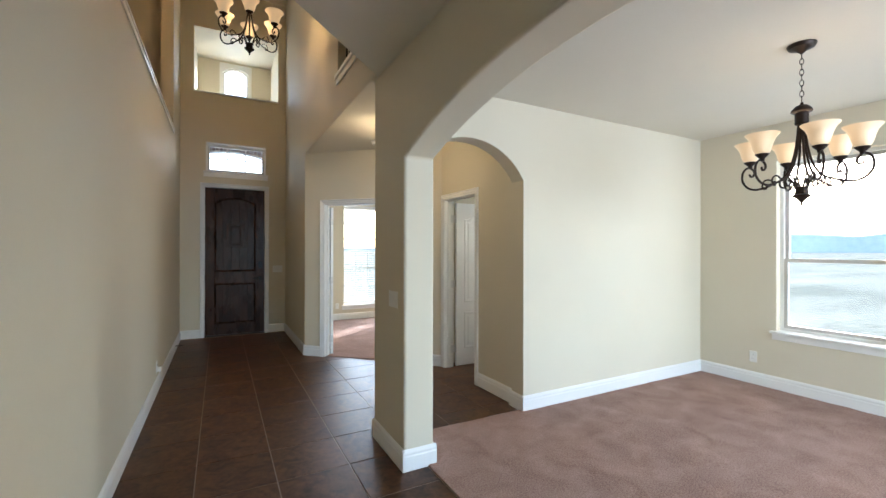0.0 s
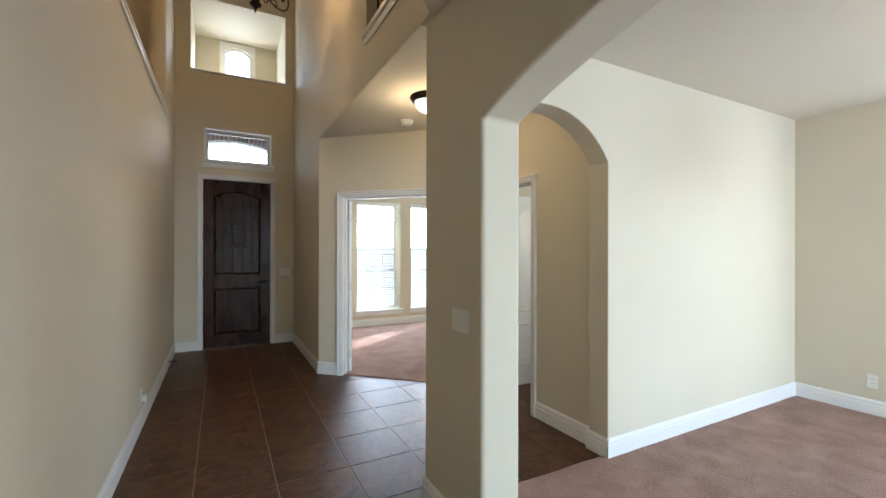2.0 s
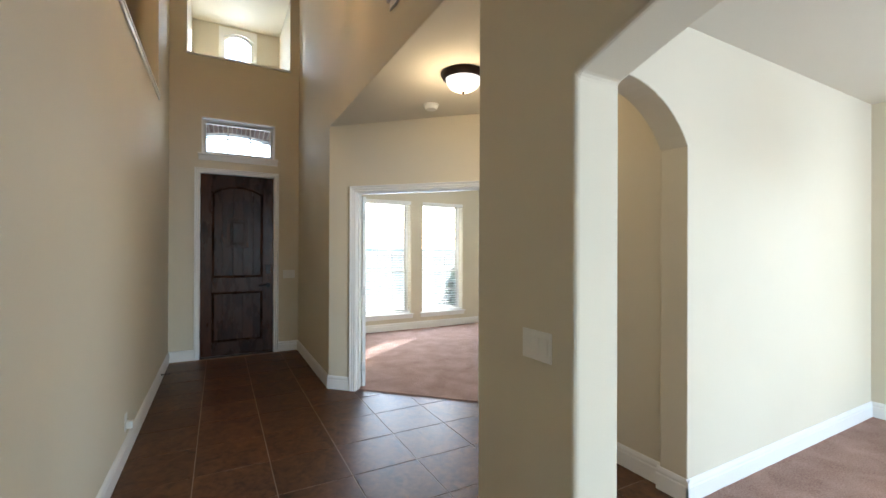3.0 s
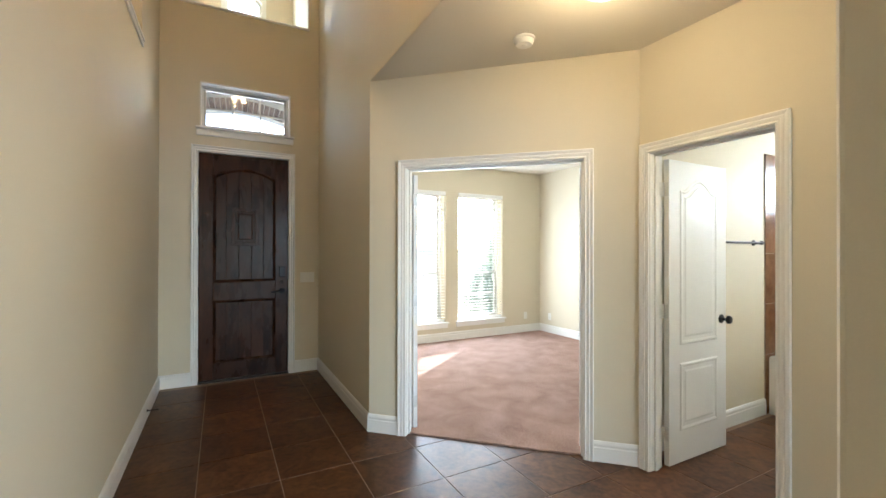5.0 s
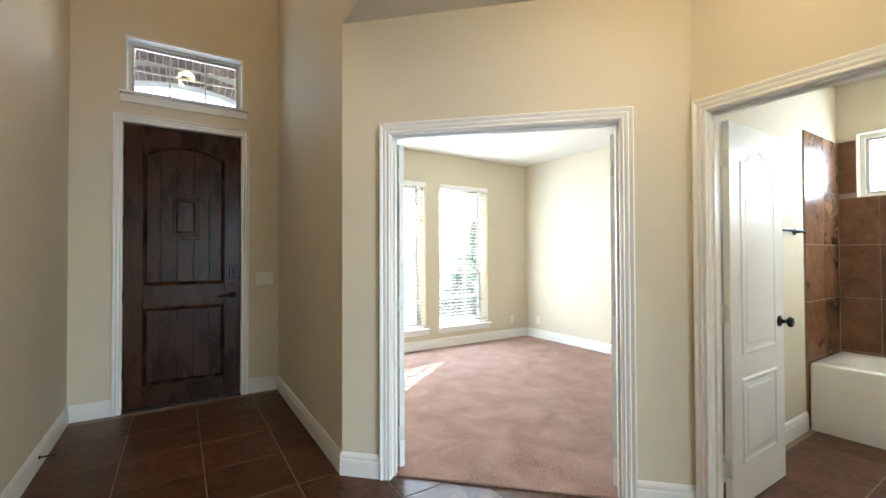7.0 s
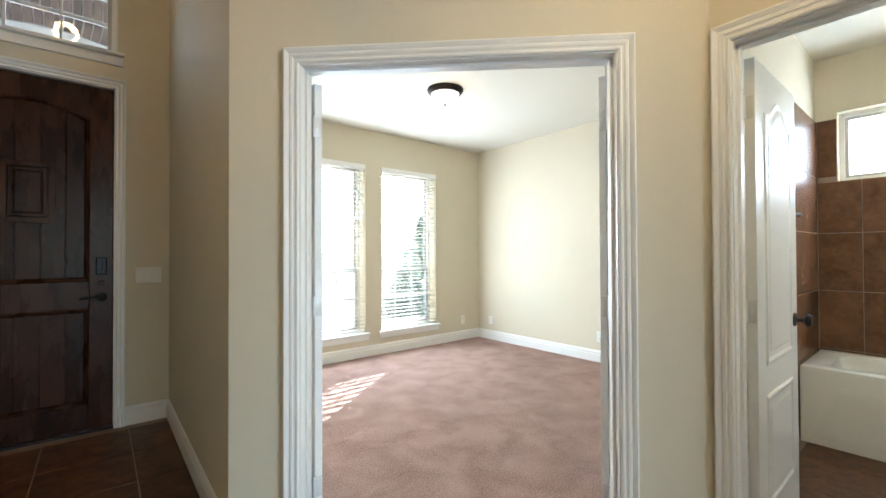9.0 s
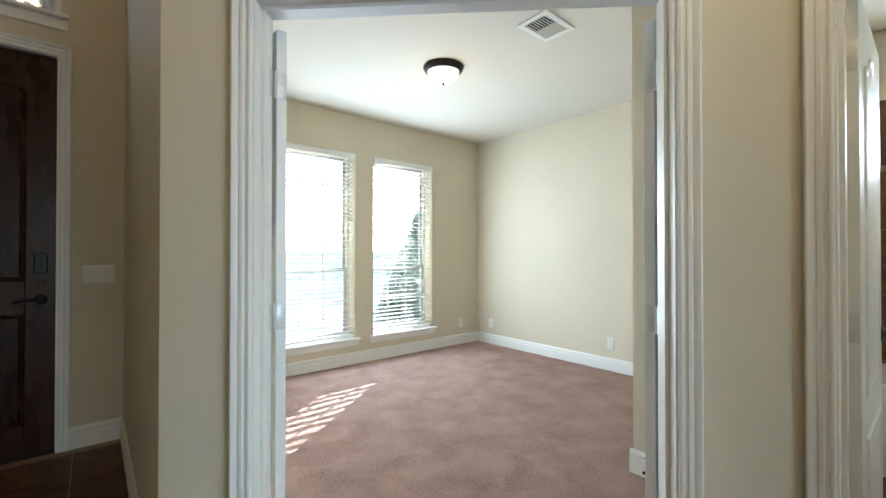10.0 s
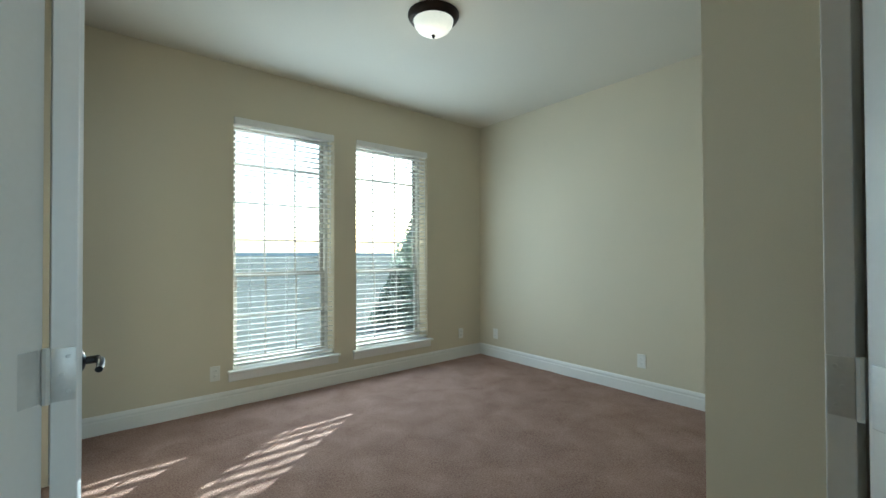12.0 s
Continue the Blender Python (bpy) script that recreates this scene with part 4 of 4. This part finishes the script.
r0 = [[bm.verts.new((TX0 - d, y, z)) for y, z in shrink(ap_pts, i)] for i, d in ((0, -0.002), (0.03, 0.004), (0.07, 0.004), (0.11, 0.002))]
for a, b in zip(r0, r0[1:]):
    for k in range(6):
        bm.faces.new((a[k], a[(k + 1) % 6], b[(k + 1) % 6], b[k]))
bm.faces.new(r0[-1])
part("apron_panel", bm, TUB, tub, "", True)

bar = thing("towel_bar", "dark bronze towel bar on the bathroom wall", "towel bar", pose(0, 6.05, 1.485))
bm = bmesh.new()
tube(bm, [(3.74, -0.062, 0), (4.40, -0.062, 0)], 0.009, 10)
part("bar", bm, BRONZE, bar, "", True)
for x in (3.76, 4.36):
    bm = bmesh.new()
    lathe(bm, [(0, 0), (0.026, 0), (0.026, 0.006), (0.012, 0.014), (0.010, 0.05), (0.016, 0.056), (0.016, 0.07), (0, 0.074)], 16, pose(x, 0, 0, 90))
    part("bracket", bm, BRONZE, bar, "", True)

# ---- outdoors ----
polygon_slab("ground", [(-2500, -2500), (2500, -2500), (2500, 2500), (-2500, 2500)], -0.6, -0.35, GROUND, "pale dry grass lawn reaching the horizon", "ground")


def ridge(name, cx, cy, span, height, deg, label):
    pts = [(-span, -1)]
    for k in range(61):
        s = k / 60
        pts.append((-span + 2 * span * s, height * (0.25 + 0.75 * math.sin(math.pi * s)) * (0.75 + 0.5 * abs(noise.noise(Vector((s * 6 + cx, 0, 0)))))))
    pts.append((span, -1))
    bm = bmesh.new()
    m = pose(cx, cy, 0, 0, 0, deg)
    prism(bm, pts, 0, 30, lambda p, q, d: m @ Vector((p, d, q)))
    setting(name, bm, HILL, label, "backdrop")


# flat ridges whose haze comes only from their pale colour
ridge("backdrop_hills", 420, 130, 300, 16, -80, "wooded hills far beyond the field, haze put into their pale colour")
ridge("backdrop_treeline", 100, 520, 500, 4, 0, "far treeline on the horizon, haze put into its pale colour")


def tree(m, h, seed, label):
    rng = random.Random(seed)
    t = thing("tree", label, "tree", m)
    bm = bmesh.new()
    tube(bm, [(0, 0, -0.5), (0.05, 0.02, h * 0.2), (-0.03, 0.05, h * 0.5), (0.02, 0, h * 0.92)], 0.11, 8, 0.25)
    for k in range(14):
        z = h * rng.uniform(0.22, 0.8)
        a = rng.uniform(0, 6.28)
        l = (1 - z / h) * h * 0.42 + 0.2
        tube(bm, [(0, 0, z), (l * 0.5 * math.cos(a), l * 0.5 * math.sin(a), z + l * 0.25), (l * math.cos(a), l * math.sin(a), z + l * 0.4)], 0.035, 5, 0.3)
    part("trunk", bm, BARK, t)
    verts, faces = [], []
    for k in range(3800):
        z = rng.uniform(0.12, 1.0)
        rmax = 0.46 * h * (1 - z) ** 0.75 + 0.12
        a = rng.uniform(0, 6.28)
        r = rmax * math.sqrt(rng.uniform(0.15, 1)) * (0.8 + 0.4 * noise.noise(Vector((math.cos(a) * 2, math.sin(a) * 2, z * 7 + seed))))
        c = Vector((r * math.cos(a), r * math.sin(a), z * h))
        q = Euler((rng.uniform(0, 6), rng.uniform(0, 6), rng.uniform(0, 6))).to_matrix()
        s = rng.uniform(0.05, 0.1)
        b = len(verts)
        verts += [tuple(c + q @ Vector(p) * s) for p in ((-1, 0, 0), (0, -0.5, 0.1), (1, 0, 0), (0, 0.5, 0.1))]
        faces.append((b, b + 1, b + 2, b + 3))
    me = bpy.data.meshes.new("crown")
    me.from_pydata(verts, [], faces)
    me.materials.append(LEAF)
    o = new("crown", me)
    o.parent = t
    return t


tree(pose(7.9, 14.4, -0.35), 2.75, 3, "leafy green young tree on the front lawn")
tree(pose(6.7, 13.7, -0.35), 1.3, 5, "low green shrub on the front lawn")

# brick porch arch outside the transom
porch = thing("porch_arch", "brick porch arch with a soldier course, bluish shade put into its colour", "porch", Matrix.Identity(4), kind="structure")
PY = 10.75
bm = bmesh.new()
arc = arch_pts(-0.45, 1.65, 3.09, 3.39, 24)
prism(bm, [(-1.0, -0.4), (-0.45, -0.4), *arc, (1.65, -0.4), (2.0, -0.4), (2.0, 3.88), (-1.0, 3.88)], PY + 0.012, PY + 0.2, lambda p, q, d: Vector((p, d, q)))
part("wall", bm, MORTAR, porch, "mortar core")
bm = bmesh.new()
box(bm, (-0.031, 0, -0.098), (0.031, 0.03, 0.098), None, 0.003)
soldier = finish("brick", bm, BRICK)
bm = bmesh.new()
box(bm, (-0.029, 0, -0.082), (0.029, 0.03, 0.082), None, 0.003)
header = finish("brick", bm, BRICK)
arc2 = arch_pts(-0.45, 1.65, 3.09, 3.39, 33)
for (xa, za), (xb, zb) in zip(arc2, arc2[1:]):
    an = math.degrees(math.atan2(zb - za, xb - xa))
    piece("brick", header, porch, pose((xa + xb) / 2, PY, (za + zb) / 2, 0, -an, 0) @ pose(0, 0, 0.088))
for k in range(36):
    piece("brick", soldier, porch, pose(-0.78 + 0.0755 * k, PY, 3.685))
polygon_slab("ceiling_porch", [(-1.0, 9.42), (2.0, 9.42), (2.0, 10.9), (-1.0, 10.9)], 3.80, 3.88, CEIL, "painted porch ceiling", "ceiling")

bm = bmesh.new()
for lo, hi in (((2.0, 9.9, -0.4), (2.2, 11.0, 3.87)), ((-1.2, 9.3, -0.4), (-1.0, 11.0, 3.87))):
    box(bm, lo, hi)
part("side_wall", bm, MORTAR, porch, "pale porch side walls")

# ---- tiles, laid last ----
floor = thing("floor", "glossy mottled brown ceramic floor tiles with pale grout", "floor", Matrix.Identity(4), kind="structure")
bm = bmesh.new()
box(bm, (-0.2235, -0.2235, -0.012), (0.2235, 0.2235, 0.0), None, 0.0016)
tile = finish("tile", bm, TILE)
P = 0.4525


def tiled(x, y):
    if y > YF or x < XL - 0.4 or y < -2.5:
        return False
    if x < 1.60 and y < 7.6:
        return True
    if x < 1.5:
        return True
    if 4.3 < y and x < 2.9 and (x - OC.x) + (y - OC.y) < 0.55 and y < 7.6:
        return True
    return 2.6 < x < 4.95 and 4.4 < y < 6.1


for i in range(-2, 12):
    for j in range(-16, 7):
        x, y = 0.24 + P * (i + 0.5), 7.36 + P * (j + 0.5)
        if tiled(x, y):
            piece("tile", tile, floor, pose(x, y, 0, 0, 0, random.choice((0, 90, 180, 270))) @ pose(0, 0, random.uniform(-0.0008, 0.0006)))

surround = thing("bath_tile_surround", "glossy mottled brown tiled walls round the bathtub", "tiles", Matrix.Identity(4), kind="structure")
bm = bmesh.new()
box(bm, (4.54, 6.043, 0), (5.288, 6.0495, 2.265))
box(bm, (5.293, 4.585, 0), (5.2995, 6.043, 1.788))
box(bm, (5.293, 5.924, 1.7885), (5.2995, 6.043, 2.265))
part("grout_bed", bm, GROUT, surround, "pale grout")


def tile_piece(u0, u1, z0, z1, m):
    b = bmesh.new()
    box(b, (u0 + 0.003, -0.011, z0 + 0.003), (u1 - 0.003, -0.006, z1 - 0.003), None, 0.0015)
    o = part("tile", b, WALLTILE, surround)
    o.matrix_world = m
    return o


zs = [0.0, 0.07, 0.515, 0.957, 1.395, 1.825, 2.265]
for a, b in zip(zs, zs[1:]):
    for u0, u1 in ((4.54, 4.95), (4.95, 5.286)):
        tile_piece(u0, u1, a, b, pose(0, 6.05, 0))
    for u0, u1 in ((0.013, 0.26), (0.26, 0.70), (0.70, 1.14), (1.14, 1.46)):
        if a >= 1.82:
            u1 = 0.128 if u0 < 0.1 else u0
        if u1 > u0:
            tile_piece(u0, u1, a, 1.787 if 1.3 < a < 1.8 else b, F_BATHE)
